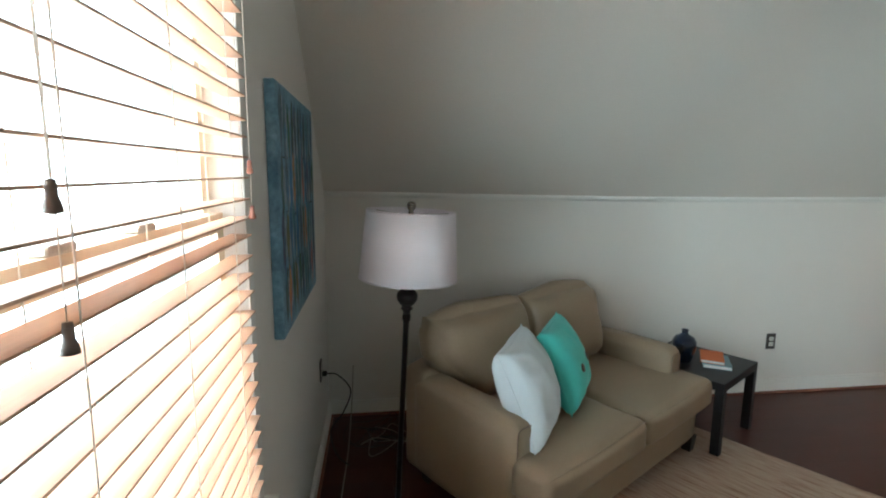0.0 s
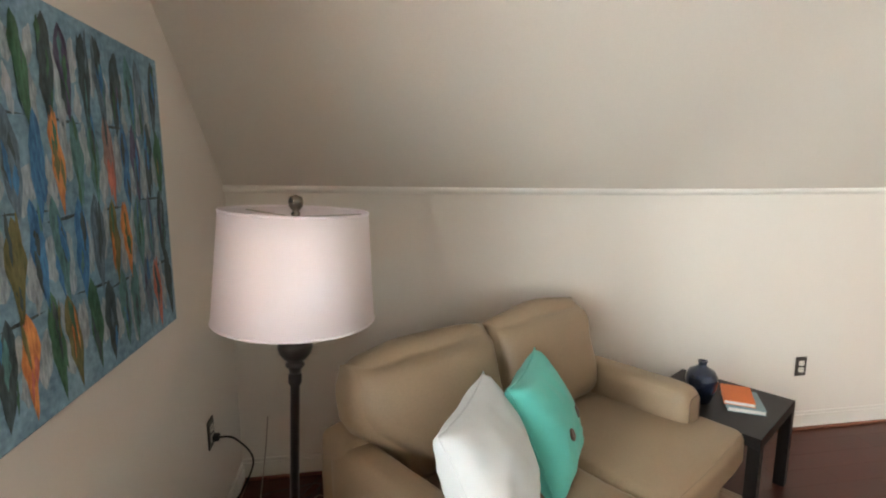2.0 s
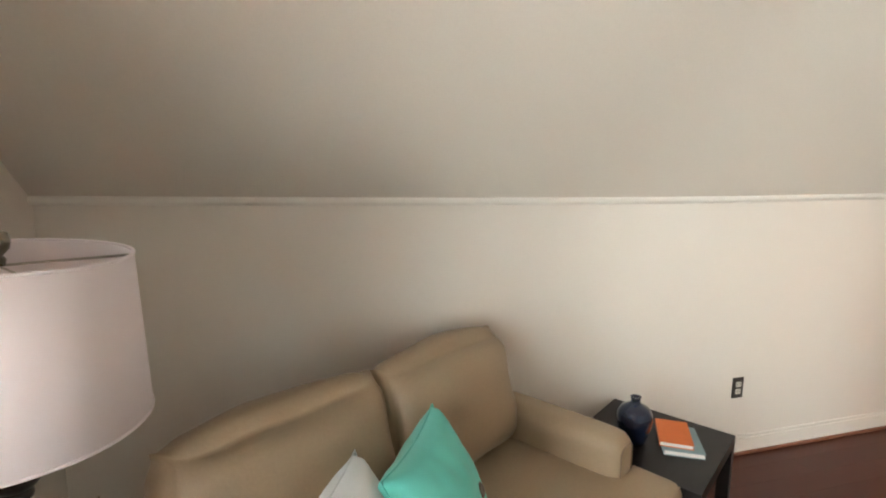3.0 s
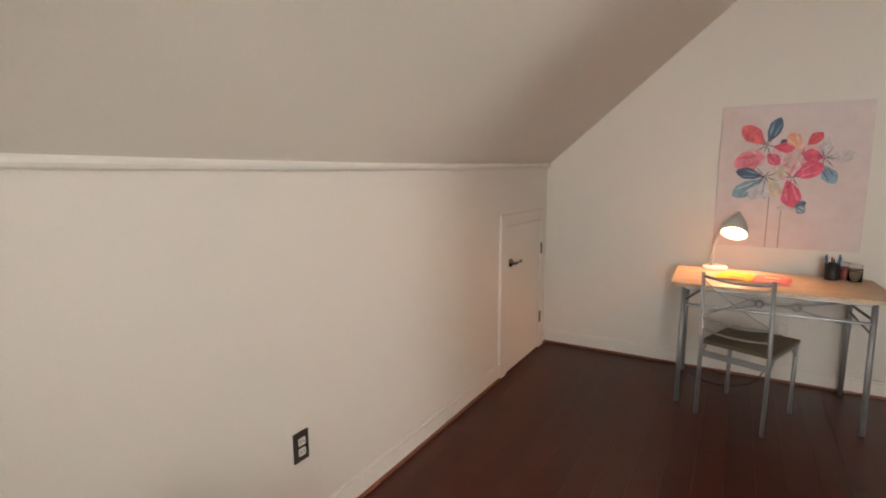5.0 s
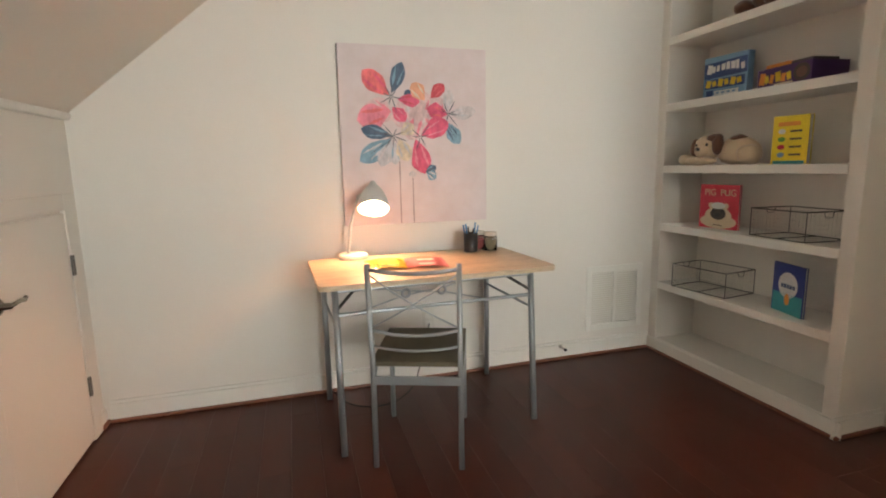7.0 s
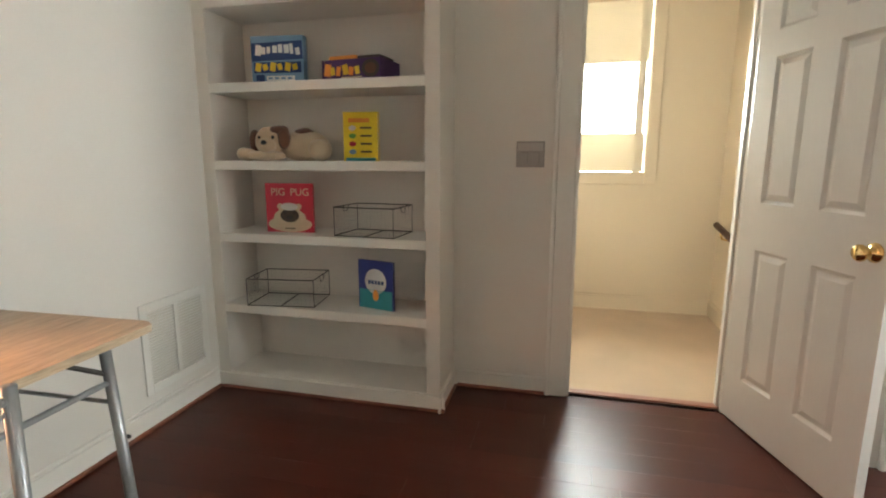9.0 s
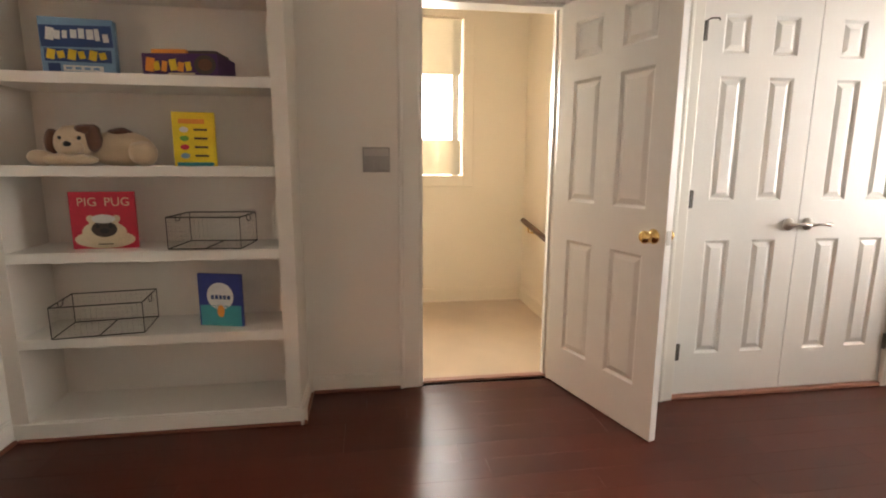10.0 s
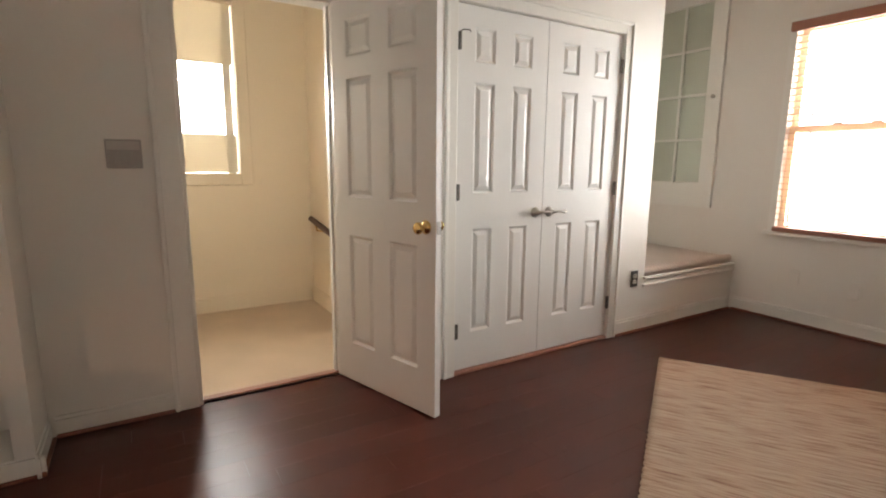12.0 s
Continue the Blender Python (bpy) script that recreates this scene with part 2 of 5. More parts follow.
def box(bm, x0, x1, y0, y1, z0, z1, bevel=0.0, seg=2):
    vs = bmesh.ops.create_cube(bm, size=1)["verts"]
    bmesh.ops.scale(bm, vec=(abs(x1 - x0), abs(y1 - y0), abs(z1 - z0)), verts=vs)
    bmesh.ops.translate(bm, vec=((x0 + x1) / 2, (y0 + y1) / 2, (z0 + z1) / 2), verts=vs)
    if bevel:
        es = list({e for v in vs for e in v.link_edges})
        bmesh.ops.bevel(bm, geom=es, offset=bevel, segments=seg, affect="EDGES", profile=0.5)


def boxed(*a, **k):
    bm = bmesh.new()
    box(bm, *a, **k)
    return bm


def tube(bm, pts, r, seg=10, closed=False):
    """A round bar along a line of points."""
    pts = [Vector(p) for p in pts]
    rings, up = [], None
    count = len(pts)
    for i, p in enumerate(pts):
        a = pts[(i - 1) % count] if closed or i > 0 else p
        c = pts[(i + 1) % count] if closed or i < count - 1 else p
        d = (c - a).normalized()
        if up is None:
            up = d.orthogonal().normalized()
        up = (up - d * up.dot(d)).normalized()
        side = d.cross(up)
        rings.append([bm.verts.new(p + r * (math.cos(k) * up + math.sin(k) * side)) for k in [2 * math.pi * j / seg for j in range(seg)]])
    for i in range(count if closed else count - 1):
        a, c = rings[i], rings[(i + 1) % count]
        for j in range(seg):
            bm.faces.new((a[j], a[(j + 1) % seg], c[(j + 1) % seg], c[j]))
    if not closed:
        bm.faces.new(rings[0][::-1])
        bm.faces.new(rings[-1])


def tubed(pts, r, seg=10, closed=False):
    bm = bmesh.new()
    tube(bm, pts, r, seg, closed)
    return bm


def lathe(bm, profile, seg=36, at=(0, 0, 0), turn=None):
    """Turns (radius, height) pairs about the z axis."""
    m = turn or Matrix.Identity(4)
    rings = []
    for r, z in profile:
        rings.append([bm.verts.new(m @ Vector((r * math.cos(a), r * math.sin(a), z)) + Vector(at))
                      for a in [2 * math.pi * j / seg for j in range(seg)]])
    for a, c in zip(rings, rings[1:]):
        for j in range(seg):
            bm.faces.new((a[j], a[(j + 1) % seg], c[(j + 1) % seg], c[j]))
    if profile[0] == profile[-1]:
        return
    if profile[0][0] > 1e-4:
        bm.faces.new(rings[0][::-1])
    if profile[-1][0] > 1e-4:
        bm.faces.new(rings[-1])


def lathed(profile, seg=36, at=(0, 0, 0), turn=None):
    bm = bmesh.new()
    lathe(bm, profile, seg, at, turn)
    bmesh.ops.remove_doubles(bm, verts=bm.verts, dist=1e-5)
    return bm


def smoothstep(v):
    return v * v * (3 - 2 * v)


def cushion(w, d, h, r, puff=(0, 0, 0), cuts=9, wobble=0.004, seed=0, ears=0.0):
    """A soft block: rounded edges and faces that swell, and ears at its top corners; its base is at z = 0."""
    bm = bmesh.new()
    bmesh.ops.create_cube(bm, size=2)
    bmesh.ops.subdivide_edges(bm, edges=bm.edges, cuts=cuts, use_grid_fill=True)
    half = Vector((w / 2, d / 2, h / 2))
    for v in bm.verts:
        p = Vector(v.co)
        q = Vector([math.copysign(min(abs(c) ** 0.6, 1.0), c) if abs(c) < 0.999 else c for c in p])
        s = Vector([q[i] * half[i] for i in range(3)])
        core = Vector([max(-(half[i] - r), min(half[i] - r, s[i])) for i in range(3)])
        out = s - core
        if out.length > 1e-6:
            out = out.normalized() * min(r, out.length if sum(abs(o) > 1e-5 for o in out) < 2 else r)
        s = core + out
        for i in range(3):
            j, k = (i + 1) % 3, (i + 2) % 3
            s[i] += puff[i] * p[i] * max(0, 1 - p[j] ** 2) * max(0, 1 - p[k] ** 2)
        if ears and p.z > 0 and abs(p.x) > 0:
            e = (abs(p.x) * p.z) ** 9
            s += Vector((math.copysign(ears, p.x) * e, -s.y * 0.55 * e, ears * e * 1.1))
            s.z -= ears * 0.7 * (abs(p.x) ** 2) * max(0, 1 - abs(p.x)) * 3 * max(0, p.z)
        nz = noise.noise_vector(s * 6 + Vector((seed * 7.3, 0, 0)))
        v.co = s + nz * wobble + Vector((0, 0, h / 2))
    return bm


def pillow(size, thick, seed=0):
    bm = bmesh.new()
    n = 30
    grid = {}
    for side in (1, -1):
        for i in range(n + 1):
            for j in range(n + 1):
                x, y = 2 * i / n - 1, 2 * j / n - 1
                edge = i in (0, n) or j in (0, n)
                if edge and side == -1:
                    grid[side, i, j] = grid[1, i, j]
                    continue
                t = (max(0, 1 - x * x) ** 0.5 * max(0, 1 - y * y) ** 0.5) ** 0.75
                px = x * (1 - 0.10 * (1 - y * y))
                py = y * (1 - 0.10 * (1 - x * x))
                w = noise.noise(Vector((x * 2.2 + seed, y * 2.2, side * 3.0))) * 0.12
                w += noise.noise(Vector((x * 5 + seed, y * 5.0, side * 5.0))) * 0.09 * (0.4 + abs(x * y))
                grid[side, i, j] = bm.verts.new((px * size / 2, py * size / 2, side * thick / 2 * t * (1 + w)))
    for side in (1, -1):
        for i in range(n):
            for j in range(n):
                q = [grid[side, i, j], grid[side, i + 1, j], grid[side, i + 1, j + 1], grid[side, i, j + 1]]
                if len(set(q)) > 2:
                    bm.faces.new(q if side == 1 else q[::-1])
    return bm


def wall_with_holes(bm, u0, u1, z0, z1, holes, place):
    """Boxes that fill a wall from u0 to u1 around its openings (u0, u1, z0, z1); place() turns a span into a box."""
    cuts = sorted({u0, u1, *[h[0] for h in holes], *[h[1] for h in holes]})
    for a, c in zip(cuts, cuts[1:]):
        inside = sorted([h for h in holes if h[0] <= a + 1e-6 and h[1] >= c - 1e-6], key=lambda h: h[2])
        z = z0
        for h in inside:
            if h[2] > z:
                place(bm, a, c, z, h[2])
            z = h[3]
        if z < z1:
            place(bm, a, c, z, z1)


def text_mesh(words, size):
    cu = bpy.data.curves.new("words", "FONT")
    cu.body, cu.size, cu.align_x, cu.extrude = words, size, "CENTER", 0.0004
    ob = bpy.data.objects.new("words", cu)
    me = bpy.data.meshes.new_from_object(ob)
    bpy.data.objects.remove(ob)
    bm = bmesh.new()
    bm.from_mesh(me)
    return bm

# ---- structure ----
W, E, K, C, D, U = -0.185, 5.835, 3.72, 0.51, 0.165, 0.478   # west, east, knee wall, closet wall, hall-door wall, shelf front
TOP, KNEE, PITCH = 2.75, 1.497, 0.84
T = 0.12
CREST = K - (TOP - KNEE) / PITCH

WIN = (0.805, 1.768, 0.712, 2.27)
bm = bmesh.new()
wall_with_holes(bm, -0.62, K + T, -0.1, TOP + 0.1, [WIN], lambda b, a, c, z0, z1: box(b, W - T, W, a, c, z0, z1))
structure("wall_west", bm, WALL, "cream painted gable wall with a window", "wall")
structure("wall_east", boxed(E, E + T, -0.2, K + T, -0.1, TOP + 0.1), WALL, "cream painted gable wall behind the desk", "wall")
structure("wall_knee", boxed(W, E, K, K + T, -0.1, KNEE), WALL, "low cream painted knee wall under the slope", "wall")

dz = 0.12


def sag(x):
    """The knee rail dips a little between the gables."""
    return -0.034 * math.sin(math.pi * (x - W) / (E - W))


def swept(profile, spans=24):
    """A profile in y and z drawn along the room; each corner says how far it follows the sag."""
    b = bmesh.new()
    rows_ = []
    for i in range(spans + 1):
        x = W + (E - W) * i / spans
        rows_.append([b.verts.new((x, y, z + k * sag(x))) for y, z, k in profile])
    for a, c in zip(rows_, rows_[1:]):
        for i in range(len(profile)):
            b.faces.new((a[i], c[i], c[(i + 1) % len(profile)], a[(i + 1) % len(profile)]))
    b.faces.new(rows_[0])
    b.faces.new(rows_[-1][::-1])
    bmesh.ops.recalc_face_normals(b, faces=b.faces)
    return b


bm = swept([(K, KNEE, 1), (CREST, TOP, 0), (CREST, TOP + dz, 0), (K + T, TOP + dz, 0), (K + T, KNEE, 1)])
structure("ceiling_slope", bm, CEIL, "sloped beige plaster ceiling above the knee wall", "ceiling")
structure("ceiling", boxed(W, E, -1.8, CREST, TOP, TOP + dz), CEIL, "flat beige plaster ceiling", "ceiling")

# closet wall, return, hall-door wall
CL = (1.385, 2.675, 0.0, 2.055)
bm = bmesh.new()
wall_with_holes(bm, 1.0, 2.89, -0.1, TOP, [CL], lambda b, a, c, z0, z1: box(b, a, c, C - T, C, z0, z1))
structure("wall_closet", bm, WALL, "cream painted wall around the closet doors", "wall")
structure("wall_return", boxed(2.77, 2.89, D - T, C - T, -0.1, TOP), WALL, "short cream return wall beside the hall door", "wall")
HD = (3.222, 3.98, 0.0, 2.05)
bm = bmesh.new()
wall_with_holes(bm, 2.89, E, -0.1, TOP, [HD], lambda b, a, c, z0, z1: box(b, a, c, D - T, D, z0, z1))
structure("wall_hall", bm, WALL, "cream painted wall around the hall doorway", "wall")
structure("wall_closet_back", boxed(1.12, 2.77, -0.32, -0.2, -0.1, TOP), WALL, "plain wall at the back of the closet", "wall")

# nook with a window seat
bm = boxed(W, 1.12, -0.62, -0.5, -0.1, TOP)
structure("wall_nook_back", bm, WALL, "cream painted wall behind the window seat", "wall")
structure("wall_nook_side", boxed(1.0, 1.12, -0.5, C - T, -0.1, TOP), WALL, "cream painted side wall of the seat nook", "wall")
structure("wall_seat_front", boxed(W, 1.0, C - T, C, -0.1, 0.375), WALL, "cream painted front below the window seat", "wall")
bm = bmesh.new()
box(bm, W, 1.0, -0.5, C - 0.06, 0.375, 0.455, 0.02, 3)
structure("seat_top", bm, SEATPAD, "beige carpeted top of the built-in window seat", "window seat")
bm = bmesh.new()
tube(bm, [(W, C - 0.045, 0.44), (1.0, C - 0.045, 0.44)], 0.030, 14)
structure("seat_nosing", bm, SEATPAD, "rounded carpeted edge of the window seat", "trim")
bm = bmesh.new()
box(bm, W, 1.015, C, C + 0.016, 0.335, 0.355, 0.005)
box(bm, W, 1.02, C, C + 0.026, 0.392, 0.412, 0.008)
structure("seat_trim", bm, TRIM, "painted moulding under the window seat", "trim")

# landing
LX0, LX1, LY = 2.87, 4.42, -1.53
LW = (3.43, 4.25, 1.13, 2.42)
bm = bmesh.new()
wall_with_holes(bm, LX0 - T, LX1 + T, -0.1, TOP, [LW], lambda b, a, c, z0, z1: box(b, a, c, LY - T, LY, z0, z1))
structure("wall_landing_back", bm, LANDING, "cream landing wall with a shaded window", "wall")
structure("wall_landing_west", boxed(LX0 - T, LX0, LY, -0.2, -0.1, TOP), LANDING, "cream landing wall with a handrail", "wall")
structure("wall_landing_corner", boxed(LX0 - T, LX0, -0.2, D - T, -0.1, TOP), LANDING, "cream landing wall beside the doorway", "wall")
structure("wall_landing_east", boxed(LX1, LX1 + T, LY, D - T, -0.1, TOP), LANDING, "cream landing side wall", "wall")
structure("floor_landing", boxed(LX0, LX1, LY, D - T, -0.1, 0.004), CARPET, "beige cut-pile carpet on the landing", "carpet")
structure("ground_slab", boxed(W - T, E + T, -0.62, K + T, -0.2, -0.1), CARPET, "plain slab under the floors", "floor")
structure("subfloor", boxed(W, E, D - T, K, -0.1, -0.014), SHOE, "dark wood bed under the floorboards", "floor")

# doorway carpet edge and strip
structure("door_strip", boxed(HD[0], HD[1], D - 0.075, D - 0.03, 0.0, 0.012, 0.004), SILL_WOOD, "narrow wooden strip at the carpet's edge", "trim")
structure("door_carpet", boxed(HD[0], HD[1], D - T, D - 0.075, -0.1, 0.006), CARPET, "beige carpet in the doorway", "carpet")
structure("closet_strip", boxed(CL[0], CL[1], C - 0.05, C + 0.012, 0.0, 0.022, 0.006), SILL_WOOD, "pinkish wooden strip under the closet doors", "trim")


def skirting(name, x0, y0, x1, y1, nx, ny, h=0.115, mat=TRIM, foot=True):
    """Painted baseboard with a small cap and a wooden quarter-round at its foot; (nx, ny) points into the room."""
    def slab(b, t, z0, z1, bev):
        xs, ys = sorted((x0, x1)), sorted((y0, y1))
        if nx:
            box(b, x0 if nx > 0 else x0 - t, x0 + t if nx > 0 else x0, ys[0], ys[1], z0, z1, bev)
        else:
            box(b, xs[0], xs[1], y0 if ny > 0 else y0 - t, y0 + t if ny > 0 else y0, z0, z1, bev)
    b = bmesh.new()
    slab(b, 0.014, 0.0, h - 0.02, 0.0)
    slab(b, 0.010, h - 0.02, h, 0.004)
    base = structure(name, b, mat, "painted baseboard with a wooden quarter-round" if foot else "cream painted baseboard above the carpet", "baseboard")
    if not foot:
        return base
    b = bmesh.new()
    slab(b, 0.028, 0.0, 0.017, 0.006)
    q = part("quarter_round", b, SHOE, base, "reddish-brown wood")
    q["kind"] = "structure"
    return base


skirting("baseboard_knee", W, K, 4.88, K, 0, -1)
skirting("baseboard_knee_end", 5.74, K, E, K, 0, -1, 0.08)
skirting("baseboard_east", E, U + 0.02, E, K - 0.03, -1, 0)
skirting("baseboard_west", W, C + 0.03, W, K - 0.03, 1, 0)
skirting("baseboard_closet", W + 0.03, C, 1.305, C, 0, 1)
skirting("baseboard_hall", 4.088, D, 4.56, D, 0, 1, 0.10)
skirting("baseboard_shelf_side", 4.585, D + 0.03, 4.585, U + 0.03, -1, 0, 0.10)
skirting("baseboard_landing", LX0 + 0.02, LY, LX1, LY, 0, 1, 0.13, LANDING, False)
skirting("baseboard_landing_west", LX0, LY, LX0, D - T, 1, 0, 0.13, LANDING, False)

# rail at the top of the knee wall
bm = swept([(K - 0.001, KNEE - 0.017, 1), (K - 0.016, KNEE - 0.017, 1), (K - 0.024, KNEE - 0.012, 1), (K - 0.029, KNEE - 0.002, 1), (K - 0.029, KNEE + 0.008, 1), (K - 0.024, KNEE + 0.016, 1), (K - 0.001, KNEE + 0.020, 1)])
structure("trim_knee_rail", bm, TRIM, "thin painted rail where knee wall meets slope", "trim")


def casing(name, x0, x1, ztop, y, side, w=0.078, label="white painted door casing"):
    """A door's casing on a wall that runs along x; side is +1 when the room lies to the north."""
    b = bmesh.new()
    for a, c, zt, zb in ((x0 - w, x0, ztop + w, 0), (x1, x1 + w, ztop + w, 0), (x0, x1, ztop + w, ztop)):
        ya, yb = (y, y + 0.016) if side > 0 else (y - 0.016, y)
        box(b, a, c, ya, yb, zb, zt, 0.004)
    for a, c, zt, zb in ((x0 - w - 0.008, x0 - w + 0.014, ztop + w + 0.008, 0), (x1 + w - 0.014, x1 + w + 0.008, ztop + w + 0.008, 0),
                         (x0 - w + 0.014, x1 + w - 0.014, ztop + w + 0.008, ztop + w - 0.014)):
        ya, yb = (y, y + 0.026) if side > 0 else (y - 0.026, y)
        box(b, a, c, ya, yb, zb, zt, 0.006)
    return structure(name, b, TRIM, label, "door casing")


casing("trim_closet", CL[0], CL[1], CL[3], C, 1, 0.07)
casing("trim_hall_door", HD[0], HD[1], HD[3], D, 1, 0.10)
bm = bmesh.new()
box(bm, HD[1] - 0.018, HD[1], D - T, D, 0, HD[3])
box(bm, HD[0], HD[0] + 0.012, D - T, D, 0, HD[3])
box(bm, HD[0] + 0.012, HD[1] - 0.018, D - T, D, HD[3] - 0.018, HD[3])
box(bm, HD[0] + 0.012, HD[0] + 0.024, D - 0.085, D - 0.045, 0, HD[3] - 0.018)
structure("trim_hall_jamb", bm, TRIM, "white painted door jamb", "door jamb")


def panel_door(parent, w, h, t, name="leaf", label=""):
    """A six-panel door leaf; x runs from the hinge, y through its thickness, z up."""
    stile, mid = 0.118, 0.127
    pw = (w - 2 * stile - mid) / 2
    rows = [(0.222, 0.832), (1.037, 1.640), (1.745, 1.925)]
    rows = [(a * h / 2.03, c * h / 2.03) for a, c in rows]
    holes = [(stile + k * (pw + mid), stile + k * (pw + mid) + pw, a, c) for k in (0, 1) for a, c in rows]
    leaf = new(name)
    leaf.parent = parent
    wall_with_holes(None, 0, w, 0, h, holes, lambda q, a, c, z0, z1: part("stile" if z1 - z0 > 1.9 else "rail", boxed(a, c, 0, t, z0, z1), DOORW, leaf))
    for a, c, z0, z1 in holes:
        b = bmesh.new()
        for y0, sgn in ((0.0, 1), (t, -1)):
            deep, rise, e1, e2 = 0.011, 0.003, 0.012, 0.040
            loops = []
            for inset, dy in ((0, 0.0), (e1, deep), (e1 + 0.006, deep), (e2, rise)):
                yy = y0 + sgn * dy
                loops.append([b.verts.new(p) for p in ((a + inset, yy, z0 + inset), (c - inset, yy, z0 + inset),
                                                       (c - inset, yy, z1 - inset), (a + inset, yy, z1 - inset))])
            for la, lb in zip(loops, loops[1:]):
                for i in range(4):
                    b.faces.new((la[i], la[(i + 1) % 4], lb[(i + 1) % 4], lb[i]))
            b.faces.new(loops[-1])
        bmesh.ops.recalc_face_normals(b, faces=b.faces)
        part("panel", b, DOORW, leaf)
    return leaf


def hinge(parent, x, y, z, mat=DARKMETAL):
    b = bmesh.new()
    tube(b, [(x, y, z - 0.045), (x, y, z + 0.045)], 0.007, 10)
    box(b, x - 0.016, x + 0.016, y - 0.004, y + 0.002, z - 0.044, z + 0.044, 0.001)
    part("hinge", b, mat, parent, "dull metal hinge")


def lever(parent, x, y, z, way, mat=NICKEL, out=-1):
    """Round rose and a curved lever that points along way."""
    b = bmesh.new()
    turn = Matrix.Rotation(radians(90) * -out, 4, "X")
    lathe(b, [(0, 0), (0.032, 0.0), (0.032, 0.006), (0.024, 0.014), (0.012, 0.018), (0.011, 0.045), (0, 0.047)], 24, (x, y, z), turn)
    tube(b, [(x, y + out * 0.042, z), (x + way * 0.03, y + out * 0.045, z + 0.003), (x + way * 0.065, y + out * 0.044, z + 0.004),
             (x + way * 0.095, y + out * 0.040, z - 0.003), (x + way * 0.115, y + out * 0.036, z + 0.004)], 0.0075, 10)
    part("lever_handle", b, mat, parent, "brushed nickel lever handle", True)


# open hall door
ang = math.degrees(math.atan2(0.901 - 0.185, 3.011 - 3.225))
hall = thing("door_hall", pose(3.236, 0.170, 0.008, 0, 0, ang), "open white six-panel door with a brass knob", "door", kind="structure")
leaf = panel_door(hall, 0.752, 2.03, 0.036)
for side, y in ((-1, 0.0), (1, 0.036)):
    b = bmesh.new()
    turn = Matrix.Rotation(radians(90) * -side, 4, "X")
    lathe(b, [(0, 0), (0.033, 0.0), (0.033, 0.004), (0.022, 0.010), (0.011, 0.016), (0.011, 0.03), (0.020, 0.036), (0.028, 0.046),
              (0.0285, 0.056), (0.022, 0.064), (0, 0.067)], 28, (0.69, y, 0.925), turn)
    part("knob", b, BRASS, hall, "polished brass knob", True)
part("latch_plate", boxed(0.7515, 0.7545, 0.006, 0.030, 0.895, 0.955), NICKEL, hall, "metal latch plate")
for z in (0.22, 1.02, 1.82):
    hinge(hall, -0.004, 0.036, z)

# closet double doors
half = (CL[1] - CL[0]) / 2 - 0.006
for k, (x, rz) in enumerate(((CL[1] - 0.004, 180), (CL[0] + 0.004, 0))):
    d = thing("door_closet", pose(x, C - 0.006 if k == 0 else C - 0.040, 0.028, 0, 0, rz),
              "closed white six-panel closet door with nickel handle", "closet door", "closet doors", "structure")
    panel_door(d, half, 2.02, 0.034)
    face, out = (0.0, -1) if k == 0 else (0.034, 1)
    for z in (0.24, 1.04, 1.83):
        hinge(d, 0.004, face + out * 0.013, z)
    lever(d, half - 0.055, face, 0.905, -1 if k == 1 else 1, out=out)
    if k == 0:
        part("hook", tubed([(0.006, face - 0.016, 1.80), (0.006, face - 0.02, 1.872), (0.012, face - 0.045, 1.878), (0.045, face - 0.055, 1.878), (0.05, face - 0.055, 1.868)], 0.0035), DARKMETAL, d, "small dark metal door stop hook")

# knee-wall access door
kd = thing("door_knee", pose(0, 0, 0), "low painted access door in the knee wall", "access door", kind="structure")
b = bmesh.new()
box(b, 4.88, 4.985, K - 0.020, K, 0.0, 1.155, 0.004)
box(b, 5.655, 5.75, K - 0.020, K, 0.0, 1.155, 0.004)
box(b, 4.985, 5.655, K - 0.020, K, 1.082, 1.155, 0.004)
part("frame", b, WALL, kd)
part("leaf", boxed(4.991, 5.649, K - 0.016, K - 0.001, 0.012, 1.070, 0.003), WALL, kd)
lever(kd, 5.04, K - 0.016, 0.81, 1, FINIAL)
for z in (0.838, 0.268):
    hinge(kd, 5.652, K - 0.024, z)

# ---- west window and its wooden blind ----
win = thing("window_west", pose(0, 0, 0), "bright double-hung window with white painted casing", "window", kind="structure")
y0, y1, z0, z1 = WIN
b = bmesh.new()
for a, c, za, zb in ((y0 - 0.05, y0, z0, z1 + 0.05), (y1, y1 + 0.05, z0, z1 + 0.05), (y0, y1, z1, z1 + 0.05)):
    box(b, W, W + 0.006, a, c, za, zb, 0.002)
part("window_frame", b, TRIM, win)
part("window_sill", boxed(W - 0.02, W + 0.045, y0 - 0.075, y1 + 0.075, 0.682, 0.712, 0.006), TRIM, win)
b = bmesh.new()
for x, za, zb in ((W - 0.110, 1.482, z1), (W - 0.080, z0, 1.532)):
    box(b, x, x + 0.03, y0, y0 + 0.045, za, zb)
    box(b, x, x + 0.03, y1 - 0.045, y1, za, zb)
    box(b, x, x + 0.03, y0 + 0.045, y1 - 0.045, za, za + 0.045)
    box(b, x, x + 0.03, y0 + 0.045, y1 - 0.045, zb - 0.045, zb)
part("sash", b, SASHWOOD, win)
for x, za, zb in ((W - 0.097, 1.527, z1 - 0.045), (W - 0.067, z0 + 0.045, 1.487)):
    p = part("pane", boxed(x, x + 0.004, y0 + 0.045, y1 - 0.045, za, zb), GLASS, win)
    p.visible_shadow = False
for y in (1.12, 1.35):
    part("sash_lock", boxed(W - 0.075, W - 0.045, y - 0.03, y + 0.03, 1.532, 1.547, 0.005), NICKEL, win)

